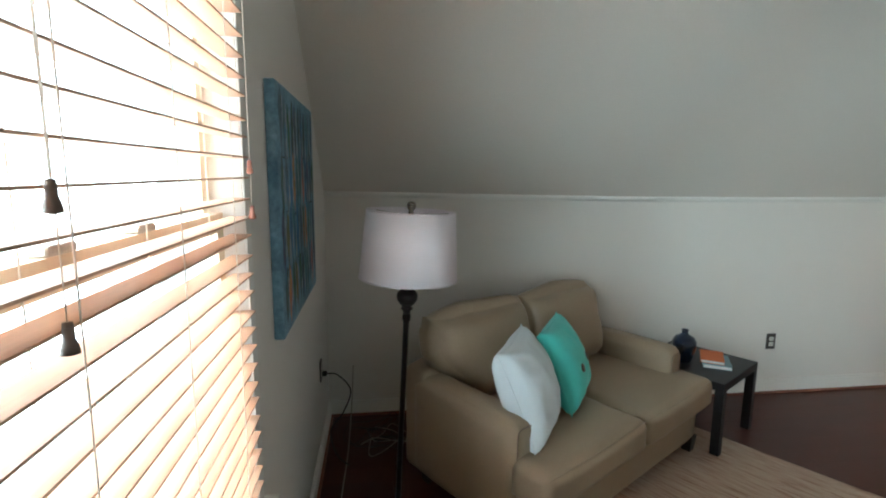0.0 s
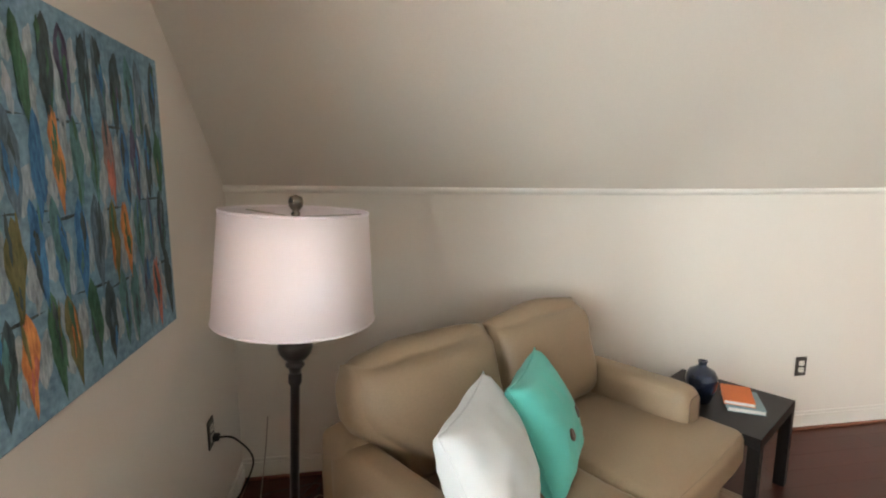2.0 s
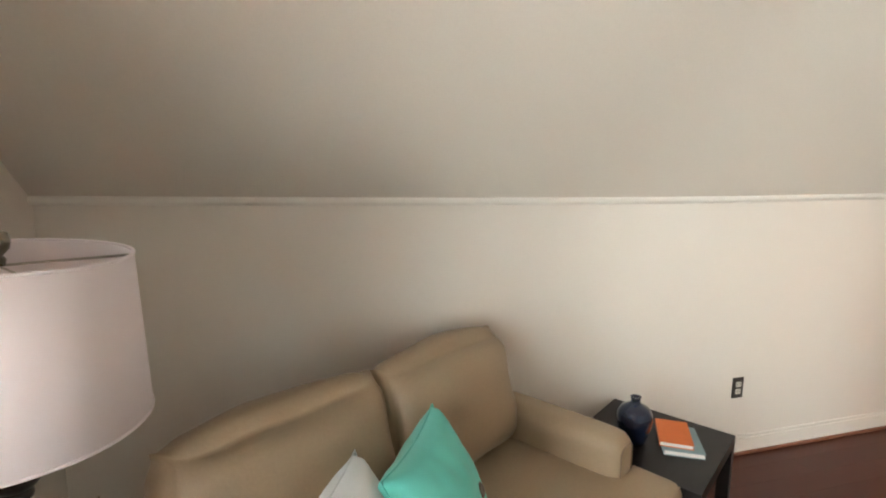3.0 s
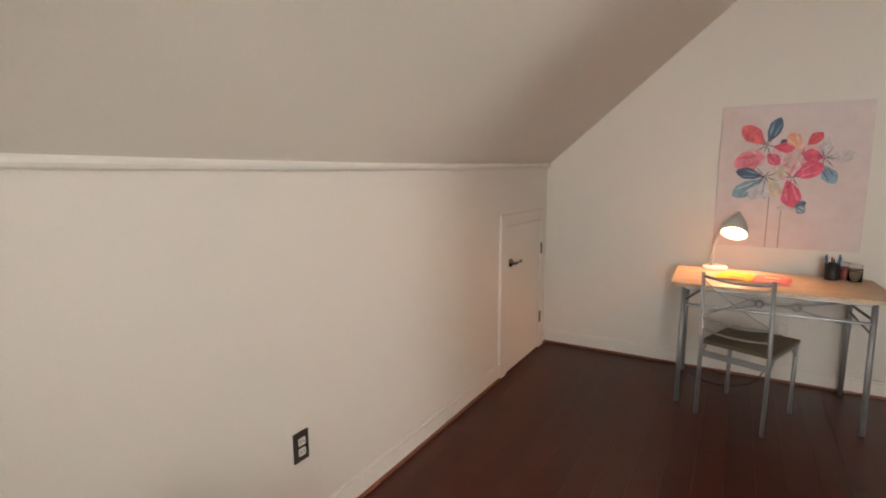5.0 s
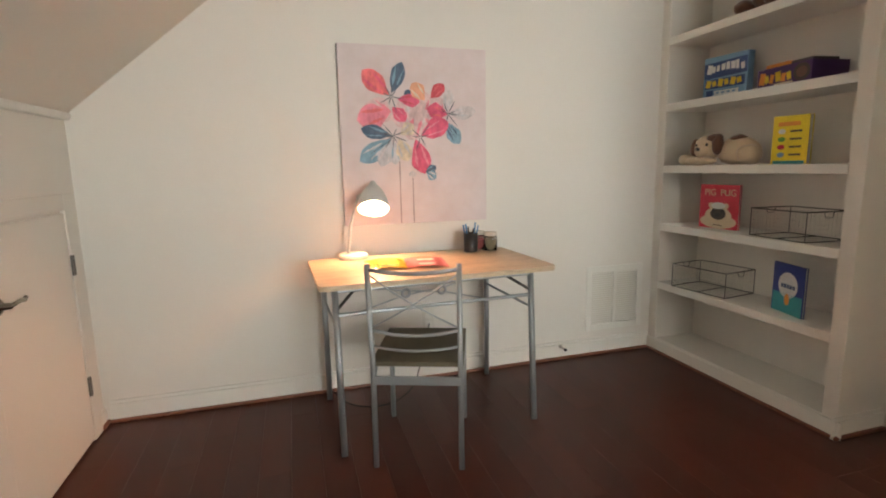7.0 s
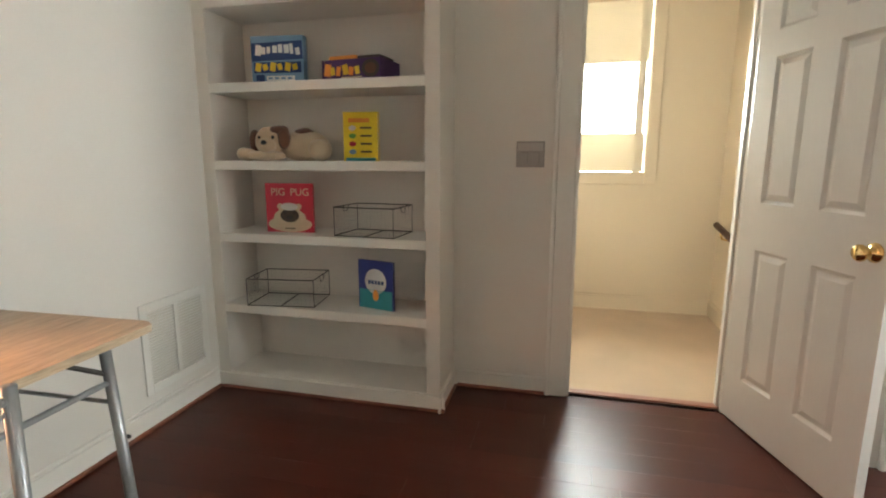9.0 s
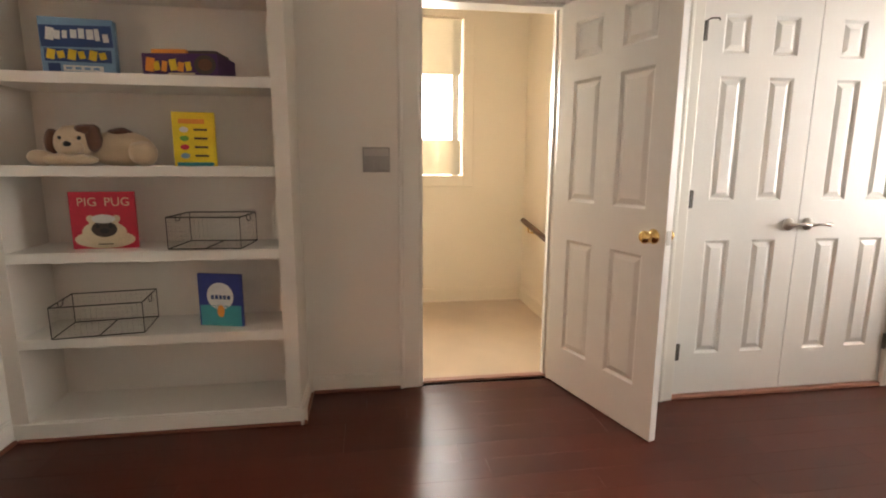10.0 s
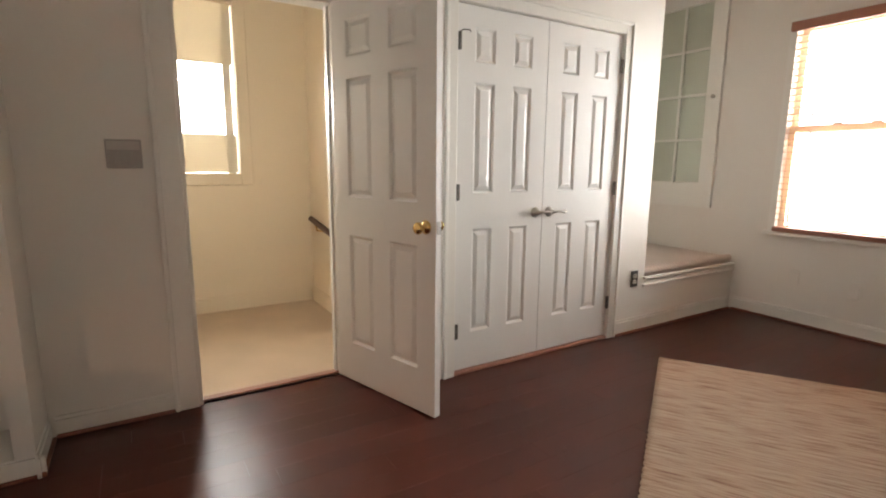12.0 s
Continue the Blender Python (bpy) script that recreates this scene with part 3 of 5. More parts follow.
blind = thing("window_blind", pose(0, 0, 0), "open wooden slat blind in warm cherry brown", "blind")
part("valance", boxed(W + 0.007, W + 0.050, y0 - 0.030, y1 + 0.025, 2.222, 2.29, 0.008), VALANCE, blind, "dark cherry valance")
part("bottom_rail", boxed(W + 0.008, W + 0.060, y0 + 0.006, y1 - 0.006, 0.714, 0.752, 0.006), VALANCE, blind, "dark cherry bottom rail")
sb = bmesh.new()
box(sb, -0.025, 0.025, y0 + 0.006, y1 - 0.006, -0.002, 0.002)
sm = bpy.data.meshes.new("slat")
sb.to_mesh(sm)
sb.free()
sm.materials.append(BLINDWOOD)
for i in range(30):
    s = new("slat", sm)
    s.parent = blind
    s.matrix_basis = pose(W - 0.006, 0, 0.8036 + i * 0.0478, random.uniform(-0.15, 0.15), random.uniform(-2.5, 1.5), 0)
for y in (1.02, 1.31, 1.61):
    b = bmesh.new()
    for x in (W - 0.032, W + 0.021):
        tube(b, [(x, y, 0.76), (x, y, 2.23)], 0.0012, 6)
    part("ladder_cord", b, BLINDCORD, blind)
for y, z in ((0.985, 1.605), (0.988, 1.465), (1.745, 1.64), (1.748, 1.53)):
    b = tubed([(W + 0.026, y, 2.23), (W + 0.026, y, z)], 0.0008, 6)
    c = part("pull_cord", b, BLINDCORD, blind)
    part("tassel", lathed([(0, 0.020), (0.0045, 0.020), (0.0055, 0.012), (0.0055, 0.004), (0.0085, -0.006), (0.009, -0.012), (0, -0.014)], 14, (W + 0.026, y, z)), TASSEL if y < 1 else VALANCE, c, "wooden tassel", True)

# glazed cabinet door on the wall of the nook
cab = thing("glass_cabinet_door", pose(0, 0, 0), "white glazed cabinet door with small panes", "cabinet door", kind="structure")
ca, cb, cz0, cz1 = -0.495, 0.272, 0.855, 2.70
b = bmesh.new()
x0, x1 = W + 0.004, W + 0.034
SL, SR, BR = 0.125, 0.125, 0.21
box(b, x0, x1, ca, ca + SL, cz0, cz1)
box(b, x0, x1, cb - SR, cb, cz0, cz1)
box(b, x0, x1, ca + SL, cb - SR, cz0, cz0 + BR)
box(b, x0, x1, ca + SL, cb - SR, cz1 - 0.09, cz1)
part("door_frame", b, TRIM, cab)
gy0, gy1, gz0, gz1 = ca + SL, cb - SR, cz0 + BR, cz1 - 0.09
ncol, nrow = 2, 4
for i in range(1, ncol):
    y = gy0 + (gy1 - gy0) * i / ncol
    part("muntin", boxed(x0 + 0.006, x1 - 0.003, y - 0.011, y + 0.011, gz0, gz1), TRIM, cab)
for j in range(1, nrow):
    z = gz0 + (gz1 - gz0) * j / nrow
    part("muntin", boxed(x0 + 0.007, x1 - 0.004, gy0, gy1, z - 0.011, z + 0.011), TRIM, cab)
for i in range(ncol):
    for j in range(nrow):
        p = part("pane", boxed(x0 + 0.012, x0 + 0.015, gy0 + (gy1 - gy0) * i / ncol + 0.011, gy0 + (gy1 - gy0) * (i + 1) / ncol - 0.011,
                           gz0 + (gz1 - gz0) * j / nrow + 0.011, gz0 + (gz1 - gz0) * (j + 1) / nrow - 0.011), GLASSG, cab)
        p.visible_shadow = False
part("knob", lathed([(0, 0), (0.008, 0), (0.008, 0.015), (0.017, 0.022), (0.017, 0.032), (0, 0.036)], 20, (x1, cb - 0.05, 1.81), Matrix.Rotation(radians(90), 4, "Y")), NICKEL, cab, "small round knob", True)

# landing window
lwin = thing("window_landing", pose(0, 0, 0), "landing window with a cream roller shade", "window", kind="structure")
a0, a1, b0, b1 = LW
b = bmesh.new()
for p0, p1, q0, q1 in ((a0 - 0.088, a0, b0 - 0.095, b1 + 0.09), (a1, a1 + 0.088, b0 - 0.095, b1 + 0.09), (a0, a1, b0 - 0.095, b0), (a0, a1, b1, b1 + 0.09)):
    box(b, p0, p1, LY, LY + 0.02, q0, q1, 0.005)
part("window_frame", b, LANDING, lwin)
b = bmesh.new()
box(b, a0 + 0.028, a0 + 0.085, LY - 0.08, LY - 0.05, b0, b1)
box(b, a1 - 0.06, a1 - 0.01, LY - 0.08, LY - 0.05, b0, b1)
part("sash", b, TRIM, lwin)
p = part("pane", boxed(a0, a1, LY - 0.068, LY - 0.064, b0, b1), GLASS, lwin)
p.visible_shadow = False
part("upper_shade", boxed(a0 + 0.012, a1 - 0.012, LY - 0.042, LY - 0.040, 1.97, b1), ROLLER, lwin, "cream cloth shade")
part("lower_shade", boxed(a0 + 0.012, a1 - 0.012, LY - 0.042, LY - 0.040, b0 + 0.006, 1.435), ROLLER, lwin, "cream cloth shade")

tagged(part("backdrop_landing", boxed(2.0, 5.6, -3.62, -3.6, 0.2, 3.6), glow("bright_haze", (1.0, 0.94, 0.84), 15.0)), "bright overcast distance outside the landing window", "backdrop", kind="structure")

tagged(part("backdrop_west", boxed(-2.52, -2.5, 1.0, 18.0, -0.5, 3.6), glow("bright_garden", (1.0, 0.97, 0.92), 4.0)), "bright hazy distance outside the west window", "backdrop", kind="structure")

# handrail on the landing wall
hr = thing("handrail", pose(0, 0, 0), "brown wooden handrail on the landing wall", "handrail")
part("rail", tubed([(LX0 + 0.05, LY + 0.16, 0.75), (LX0 + 0.05, -0.35, 0.61)], 0.023, 14), RAILWOOD, hr, "", True)
for y, z in ((LY + 0.32, 0.728), (-0.55, 0.638)):
    part("bracket", tubed([(LX0, y, z - 0.07), (LX0 + 0.05, y, z - 0.06), (LX0 + 0.06, y, z - 0.01)], 0.008), BRASS, hr, "brass bracket", True)

# ---- built-in shelf ----
SX0, SX1 = 4.652, 5.768
unit = thing("built_in_shelf", pose(0, 0, 0), "white built-in shelf with toys, books and baskets", "shelf", kind="structure")
part("back_panel", boxed(SX0, SX1, D, D + 0.006, 0.06, TOP), WALL, unit)
part("side_panel", boxed(4.585, SX0, D, U, 0, TOP), WALL, unit)
part("side_panel", boxed(SX1, E, D, U, 0, TOP), WALL, unit)
part("kick_board", boxed(SX0, SX1, U - 0.03, U, 0, 0.085), TRIM, unit)
part("bottom_board", boxed(SX0, SX1, D + 0.006, U - 0.03, 0.05, 0.083), TRIM, unit)
b = bmesh.new()
box(b, 4.557, E, U, U + 0.014, 0.0, 0.080, 0.003)
part("base_trim", b, TRIM, unit)
b = bmesh.new()
box(b, 4.555, E - 0.03, U + 0.014, U + 0.030, 0.0, 0.014, 0.005)
part("quarter_round", b, SHOE, unit, "reddish-brown wood")
SHELF = (0.469, 0.851, 1.220, 1.597, 1.99, 2.37)
for z in SHELF:
    part("shelf_board", boxed(SX0, SX1, D + 0.006, U + 0.002, z - 0.045, z, 0.002), TRIM, unit)

# ---- loveseat ----
UV = 33.0
Lx, Ly = math.cos(radians(UV)), math.sin(radians(UV))


def uv(u, v, z=0.0, turn=0.0):
    """Pose in the sofa's own directions: u along its length, v towards its front."""
    return pose(u * Lx + v * Ly, u * Ly - v * Lx, z, 0, 0, UV + turn)


SU0, SU1, SV0, SV1 = 1.845, 3.405, -2.315, -1.395
sofa = thing("loveseat", uv((SU0 + SU1) / 2, (SV0 + SV1) / 2), "beige two-seat sofa with loose back cushions", "sofa")
hw, hd = (SU1 - SU0) / 2, (SV1 - SV0) / 2     # local x along the length, local -y is the front
AW = 0.155


def soft(name, m, bm_, mat=SOFA, label=""):
    bmesh.ops.transform(bm_, matrix=m, verts=bm_.verts)
    return part(name, bm_, mat, sofa, label, True)


soft("base", pose(-0.03, 0.02, 0.09), cushion(1.47, 2 * hd - 0.05, 0.22, 0.025, wobble=0.002))
soft("back_frame", pose(-0.03, hd - 0.065, 0.09), cushion(1.51, 0.18, 0.575, 0.05, (0, 0.01, 0.012), seed=1))
for k, ax in ((-1, -0.788 + AW / 2), (1, 0.728 - AW / 2)):
    arm = soft("arm", pose(ax, 0.060, 0.09), cushion(AW, 0.70, 0.525, 0.050, (0.006, 0.004, 0.014), cuts=13, wobble=0.003, seed=2 + k))
    fy, rr = 0.060 - 0.35 + 0.002, AW / 2 - 0.026
    ring = [(ax + (rr - 0.03) * sx + 0.03 * math.cos(a), fy, 0.555 + 0.03 * math.sin(a)) for sx, lo_ in ((1, 0), (-1, 90)) for a in [radians(lo_ + 15 * i) for i in range(7)]]
    ring = [(ring[0][0], fy, 0.2)] + ring + [(ring[-1][0], fy, 0.2)]
    part("piping", tubed(ring, 0.0035, 6), PIPING, arm, "dark piped seam", True)
for k, out, inner in ((-1, 0.785, 0.628), (1, 0.770, 0.568)):
    b = cushion(out - 0.006, 2 * hd - 0.11, 0.165, 0.042, (0.006, 0.016, 0.020), cuts=21, wobble=0.005, seed=5 + k)
    for v in b.verts:                           # the seat runs in front of the arm and steps in beside it
        if v.co.y > -0.215 and k * v.co.x + out / 2 > inner + 0.02:
            v.co.x = k * (inner + 0.02 - out / 2)
    seat = soft("seat_cushion", pose(k * out / 2, -0.065, 0.295), b)
    ex, ey = out / 2 - 0.02, -0.065 - (hd - 0.055) + 0.012
    part("piping", tubed([(k * out / 2 + ex * (i / 6 - 1), ey - 0.012 * (1 - (i / 6 - 1) ** 2), 0.447 + 0.006 * (1 - (i / 6 - 1) ** 2)) for i in range(13)], 0.0028, 6), SOFA, seat, "", True)
for a, c, q in ((-0.750, -0.060, 8), (-0.055, 0.622, 10)):
    b = cushion(c - a, 0.20, 0.490, 0.088, (0.022, 0.070, 0.036), cuts=21, wobble=0.012, seed=q, ears=0.024)
    if q == 8:                                  # its lower outer corner tucks in beside the arm
        for v in b.verts:
            k = 0.74 + 0.26 * smoothstep(max(0.0, min(1.0, (v.co.z - 0.08) / 0.22)))
            v.co.x = (c - a) / 2 - ((c - a) / 2 - v.co.x) * k
    soft("back_cushion", pose((a + c) / 2, hd - 0.215, 0.445) @ pose(0, 0, 0, -13, 0, 0), b)
for sx in (-1, 1):
    for sy in (-1, 1):
        b = bmesh.new()
        bmesh.ops.create_cone(b, cap_ends=True, segments=4, radius1=0.035, radius2=0.048, depth=0.10,
                              matrix=pose(sx * (hw - 0.09), sy * (hd - 0.08), 0.050, 0, 0, 45))
        part("foot", b, FOOT, sofa, "dark tapered foot")


def throw_pillow(name, m, size, thick, mat, label, seed):
    p = thing(name, m, label, "pillow")
    part("cover", pillow(size, thick, seed), mat, p, "", True)
    n = 24
    edge = []
    for i in range(n):
        t = i / n * 4
        s, f = int(t), 2 * (t - int(t)) - 1
        x, y = ((f, -1), (1, f), (-f, 1), (-1, -f))[s]
        edge.append((x * (1 - 0.10 * (1 - y * y)) * size / 2, y * (1 - 0.10 * (1 - x * x)) * size / 2, 0))
    part("seam", tubed(edge, 0.003, 6, True), mat, p, "", True)
    return p


def stand(place, normal_deg, lean, spin):
    """A cushion that stands up: its face turns to normal_deg in plan, leans back, and is spun in its own plane."""
    return pose(*place, 0, 0, normal_deg + 90) @ pose(0, 0, 0, 90 - lean, 0, 0) @ pose(0, 0, 0, 0, 0, spin)


throw_pillow("white_pillow", stand((0.825, 2.582, 0.672), -29, 23, 0), 0.46, 0.25, WHITE_CLOTH, "white square cloth pillow leaning on the sofa back", 1)
tp = throw_pillow("turquoise_pillow", stand((1.086, 2.819, 0.686), -31, 24, 0), 0.42, 0.22, TURQ_CLOTH, "turquoise cloth pillow with dark buttons", 2)
for x, y, z in ((-0.072, -0.038, 0.096), (0.075, -0.025, 0.096)):
    part("button", lathed([(0, 0.0), (0.021, 0.0), (0.023, 0.006), (0.016, 0.011), (0.008, 0.009), (0, 0.008)], 20, (x, y, z)), BUTTON, tp, "dark wooden button", True)

# ---- floor lamp ----
fl = thing("floor_lamp", pose(0.216, 2.535, 0, 0, 2.7, 0) @ Matrix.Diagonal((1, 1, 1.025, 1)), "dark bronze floor lamp with white drum shade", "floor lamp")
part("base", lathed([(0, 0), (0.135, 0), (0.14, 0.008), (0.13, 0.018), (0.06, 0.03), (0.03, 0.05), (0.018, 0.08), (0, 0.08)]), LAMPMETAL, fl, "", True)
part("pole", lathed([(0, 0.07), (0.0125, 0.07), (0.0125, 0.98), (0.018, 0.99), (0.018, 1.01), (0.012, 1.02), (0, 1.02)], 18), LAMPMETAL, fl, "", True)
part("turned_knob", lathed([(0, 1.015), (0.015, 1.015), (0.017, 1.028), (0.025, 1.036), (0.025, 1.042), (0.018, 1.048), (0.030, 1.056), (0.042, 1.072), (0.046, 1.090),
                            (0.042, 1.106), (0.028, 1.118), (0.024, 1.124), (0.033, 1.130), (0.034, 1.142), (0.018, 1.152), (0, 1.152)], 28), LAMPMETAL, fl, "", True)
part("socket", lathed([(0, 1.14), (0.018, 1.14), (0.018, 1.22), (0, 1.22)], 18), LAMPMETAL, fl, "", True)
part("bulb", lathed([(0, 1.22), (0.013, 1.22), (0.016, 1.24), (0.03, 1.285), (0.028, 1.31), (0.015, 1.33), (0, 1.335)], 20), IVORY, fl, "unlit bulb", True)
b = bmesh.new()
prof = [(0.206, 1.166), (0.185, 1.442), (0.183, 1.442), (0.204, 1.166)]
lathe(b, prof + [prof[0]], 64)
bmesh.ops.remove_doubles(b, verts=b.verts, dist=1e-5)
b2 = b
sh = part("shade", b2, SHADE, fl, "white linen drum shade", True)
for z, r in ((1.167, 0.2055), (1.441, 0.1845)):
    part("shade_ring", tubed([(r * math.cos(a), r * math.sin(a), z) for a in [2 * math.pi * i / 48 for i in range(48)]], 0.003, 6, True), SHADE, sh, "", True)
b = bmesh.new()
for k in range(3):
    a = 0.4 + k * 2.094
    tube(b, [(0, 0, 1.425), (0.180 * math.cos(a), 0.180 * math.sin(a), 1.432)], 0.0022, 6)
tube(b, [(0.04, 0, 1.20), (0.06, 0, 1.30), (0.03, 0, 1.41), (0, 0, 1.425), (-0.03, 0, 1.41), (-0.06, 0, 1.30), (-0.04, 0, 1.20)], 0.0022, 6)
part("harp", b, NICKEL, fl, "metal harp and spider")
part("finial", lathed([(0, 1.425), (0.010, 1.425), (0.012, 1.435), (0.008, 1.441), (0.017, 1.452), (0.019, 1.464), (0.016, 1.476), (0, 1.482)], 20), FINIAL, fl, "round nickel finial", True)

# ---- side table, vase, books ----
tb = thing("side_table", pose(2.178, 3.320, 0, 0, 0, 33.5), "small black-brown square side table", "side table")
part("tabletop", boxed(-0.275, 0.275, -0.275, 0.275, 0.40, 0.45, 0.002), BLACKWOOD, tb)
for sx in (-1, 1):
    for sy in (-1, 1):
        part("leg", boxed(sx * 0.275 - (0.05 if sx > 0 else 0), sx * 0.275 + (0.05 if sx < 0 else 0),
                          sy * 0.275 - (0.05 if sy > 0 else 0), sy * 0.275 + (0.05 if sy < 0 else 0), 0, 0.40, 0.002), BLACKWOOD, tb)
va = thing("vase", pose(2.085, 3.315, 0.45) @ Matrix.Scale(1.1, 4), "dark navy glazed ceramic bottle vase", "vase")
part("body", lathed([(0, 0), (0.038, 0), (0.044, 0.01), (0.060, 0.06), (0.067, 0.10), (0.064, 0.125), (0.050, 0.148), (0.028, 0.160), (0.018, 0.168), (0.017, 0.180),
                     (0.021, 0.190), (0.016, 0.191), (0.013, 0.180), (0.012, 0.165), (0, 0.165)], 36), NAVY, va, "", True)


def closed_book(name, m, w, h, t, cover, label):
    """A book lying flat: x across, y up the page, spine at -x."""
    k = thing(name, m, label, "book")
    c = 0.0025
    b = bmesh.new()
    box(b, -w / 2, w / 2, -h / 2, h / 2, 0, c)
    box(b, -w / 2, w / 2, -h / 2, h / 2, t - c, t)
    box(b, -w / 2, -w / 2 + c, -h / 2, h / 2, c, t - c)
    part("cover", b, cover, k)
    part("pages", boxed(-w / 2 + c, w / 2 - 0.004, -h / 2 + 0.003, h / 2 - 0.003, c, t - c), PAPER, k, "white pages")
    return k


closed_book("teal_book", pose(2.272, 3.255, 0.45, 0, 0, -30), 0.160, 0.225, 0.022, TEAL, "teal hardback with white pages lying flat")
closed_book("orange_book", pose(2.261, 3.280, 0.472, 0, 0, -33), 0.132, 0.205, 0.020, ORANGE, "orange notebook lying on the teal book")

# ---- rug ----
ru0, ru1, rv0, rv1 = 1.667, 3.62, -1.60, -0.043
rug = thing("rug", uv((ru0 + ru1) / 2, (rv0 + rv1) / 2, 0.0), "flat woven jute rug with brown flecks", "rug")
b = bmesh.new()
nx, ny = 150, 46
rw, rd = ru1 - ru0, rv1 - rv0
rows_ = []
for j in range(ny + 1):
    r_ = []
    for i in range(nx + 1):
        x, y = (i / nx - 0.5) * rw, (j / ny - 0.5) * rd
        y += 0.004 * math.sin(i * 1.7) * (1 if j in (0, ny) else 0)
        r_.append(b.verts.new((x, y, 0.007 + 0.0016 * math.sin(i * 2.1) + 0.0012 * noise.noise(Vector((x * 9, y * 3, 0))))))
    rows_.append(r_)
for j in range(ny):
    for i in range(nx):
        b.faces.new((rows_[j][i], rows_[j][i + 1], rows_[j + 1][i + 1], rows_[j + 1][i]))
edge = [e for e in b.edges if e.is_boundary]
ext = bmesh.ops.extrude_edge_only(b, edges=edge)["geom"]
for v in ext:
    if isinstance(v, bmesh.types.BMVert):
        v.co.z = 0.0005
part("weave", b, JUTE, rug, "", True)

# ---- outlets and plates ----


def outlet(m, name="wall_outlet", label="dark brown duplex outlet plate on the wall"):
    """Plate in the xz plane, its face towards -y."""
    o = thing(name, m, label, "outlet")
    part("plate", boxed(-0.037, 0.037, -0.007, 0, -0.06, 0.06, 0.003), PLATE, o)
    for z in (-0.021, 0.021):
        s = part("socket", boxed(-0.017, 0.017, -0.010, -0.007, z - 0.0145, z + 0.0145, 0.004), IVORY, o, "ivory socket")
        for x in (-0.007, 0.007):
            part("slot", boxed(x - 0.0013, x + 0.0013, -0.0107, -0.0098, z - 0.004, z + 0.007), CORD, s)
    return o


outlet(pose(3.057, K, 0.407))
outlet(pose(1.115, C, 0.405, 0, 0, 180))
ow = outlet(pose(W, 3.25, 0.515, 0, 0, 90))
part("plug", boxed(-0.014, 0.014, -0.036, -0.010, -0.034, -0.008, 0.004), CORD, ow, "black plug")
wo = thing("white_outlet", pose(E, 2.03, 0.36, 0, 0, -90), "white outlet plate below the desk", "outlet")
part("plate", boxed(-0.037, 0.037, -0.006, 0, -0.06, 0.06, 0.003), IVORY, wo)
for z in (-0.021, 0.021):
    part("socket", boxed(-0.017, 0.017, -0.009, -0.006, z - 0.0145, z + 0.0145, 0.004), TRIM, wo)
for y, z in ((0.99, 0.37), (1.38, 0.34)):
    cp = thing("cover_plate", pose(W, y, z, 0, 0, 90), "white painted cover plate under the window", "cover plate")
    part("plate", boxed(-0.036, 0.036, -0.005, 0, -0.058, 0.058, 0.003), WALL, cp)
ps = thing("switch_plate", pose(4.201, D, 1.254, 0, 0, 180), "grey two-gang switch plate beside the doorway", "switch plate")
part("plate", boxed(-0.069, 0.069, -0.007, 0, -0.063, 0.063, 0.003), GREYPLATE, ps)
part("upper_band", boxed(-0.062, 0.062, -0.009, -0.007, 0.018, 0.055, 0.001), material("plate_band", (0.47, 0.44, 0.41), 0.4, vary=0.06), ps, "lighter upper band")
for x in (-0.028, 0.028):
    part("toggle", boxed(x - 0.016, x + 0.016, -0.011, -0.007, -0.05, 0.010, 0.002), GREYPLATE, ps)

# cords and tangle in the corner
def cord(name, pts, r, mat, label):
    c = thing(name, pose(0, 0, 0), label, "cable")
    fine = []
    P = [Vector(p) for p in pts]
    P = [P[0]] + P + [P[-1]]
    for i in range(1, len(P) - 2):
        for s in range(6):
            t = s / 6
            a, b_, c_, d_ = P[i - 1], P[i], P[i + 1], P[i + 2]
            fine.append(0.5 * ((2 * b_) + (c_ - a) * t + (2 * a - 5 * b_ + 4 * c_ - d_) * t * t + (3 * b_ - a - 3 * c_ + d_) * t ** 3))
    fine.append(P[-1])
    part("cord", tubed(fine, r, 7), mat, c, "", True)
    return c


cord("black_cable", [(W + 0.036, 3.25, 0.494), (W + 0.10, 3.24, 0.485), (W + 0.17, 3.22, 0.40), (W + 0.13, 3.18, 0.29), (W + 0.06, 3.16, 0.19), (W + 0.09, 3.14, 0.06), (W + 0.16, 3.10, 0.01)],
     0.004, CORD, "black lamp cord plugged into the wall")
cord("white_cable", [(W + 0.17, 3.55, 0.42), (W + 0.165, 3.45, 0.25), (W + 0.15, 3.25, 0.03), (W + 0.14, 2.95, 0.006), (W + 0.13, 2.7, 0.006), (W + 0.10, 2.4, 0.006), (W + 0.16, 2.2, 0.006)],
     0.003, CORDW, "pale cord trailing along the floor")
rnd = random.Random(5)
for k in range(7):
    cx, cy = W + 0.30 + rnd.uniform(-0.08, 0.10), 3.33 + rnd.uniform(-0.14, 0.12)
    pts = []
    for i in range(9):
        a = i * 0.9 + k
        rr = 0.06 + 0.09 * rnd.random()
        pts.append((cx + rr * math.cos(a) * 1.3, cy + rr * math.sin(a), 0.006 + 0.10 * rnd.random() ** 2))
    cord("coiled_cable", pts, 0.0025, CORDW if k % 4 == 1 else CORD, "tangled thin cables on the floor in the corner")

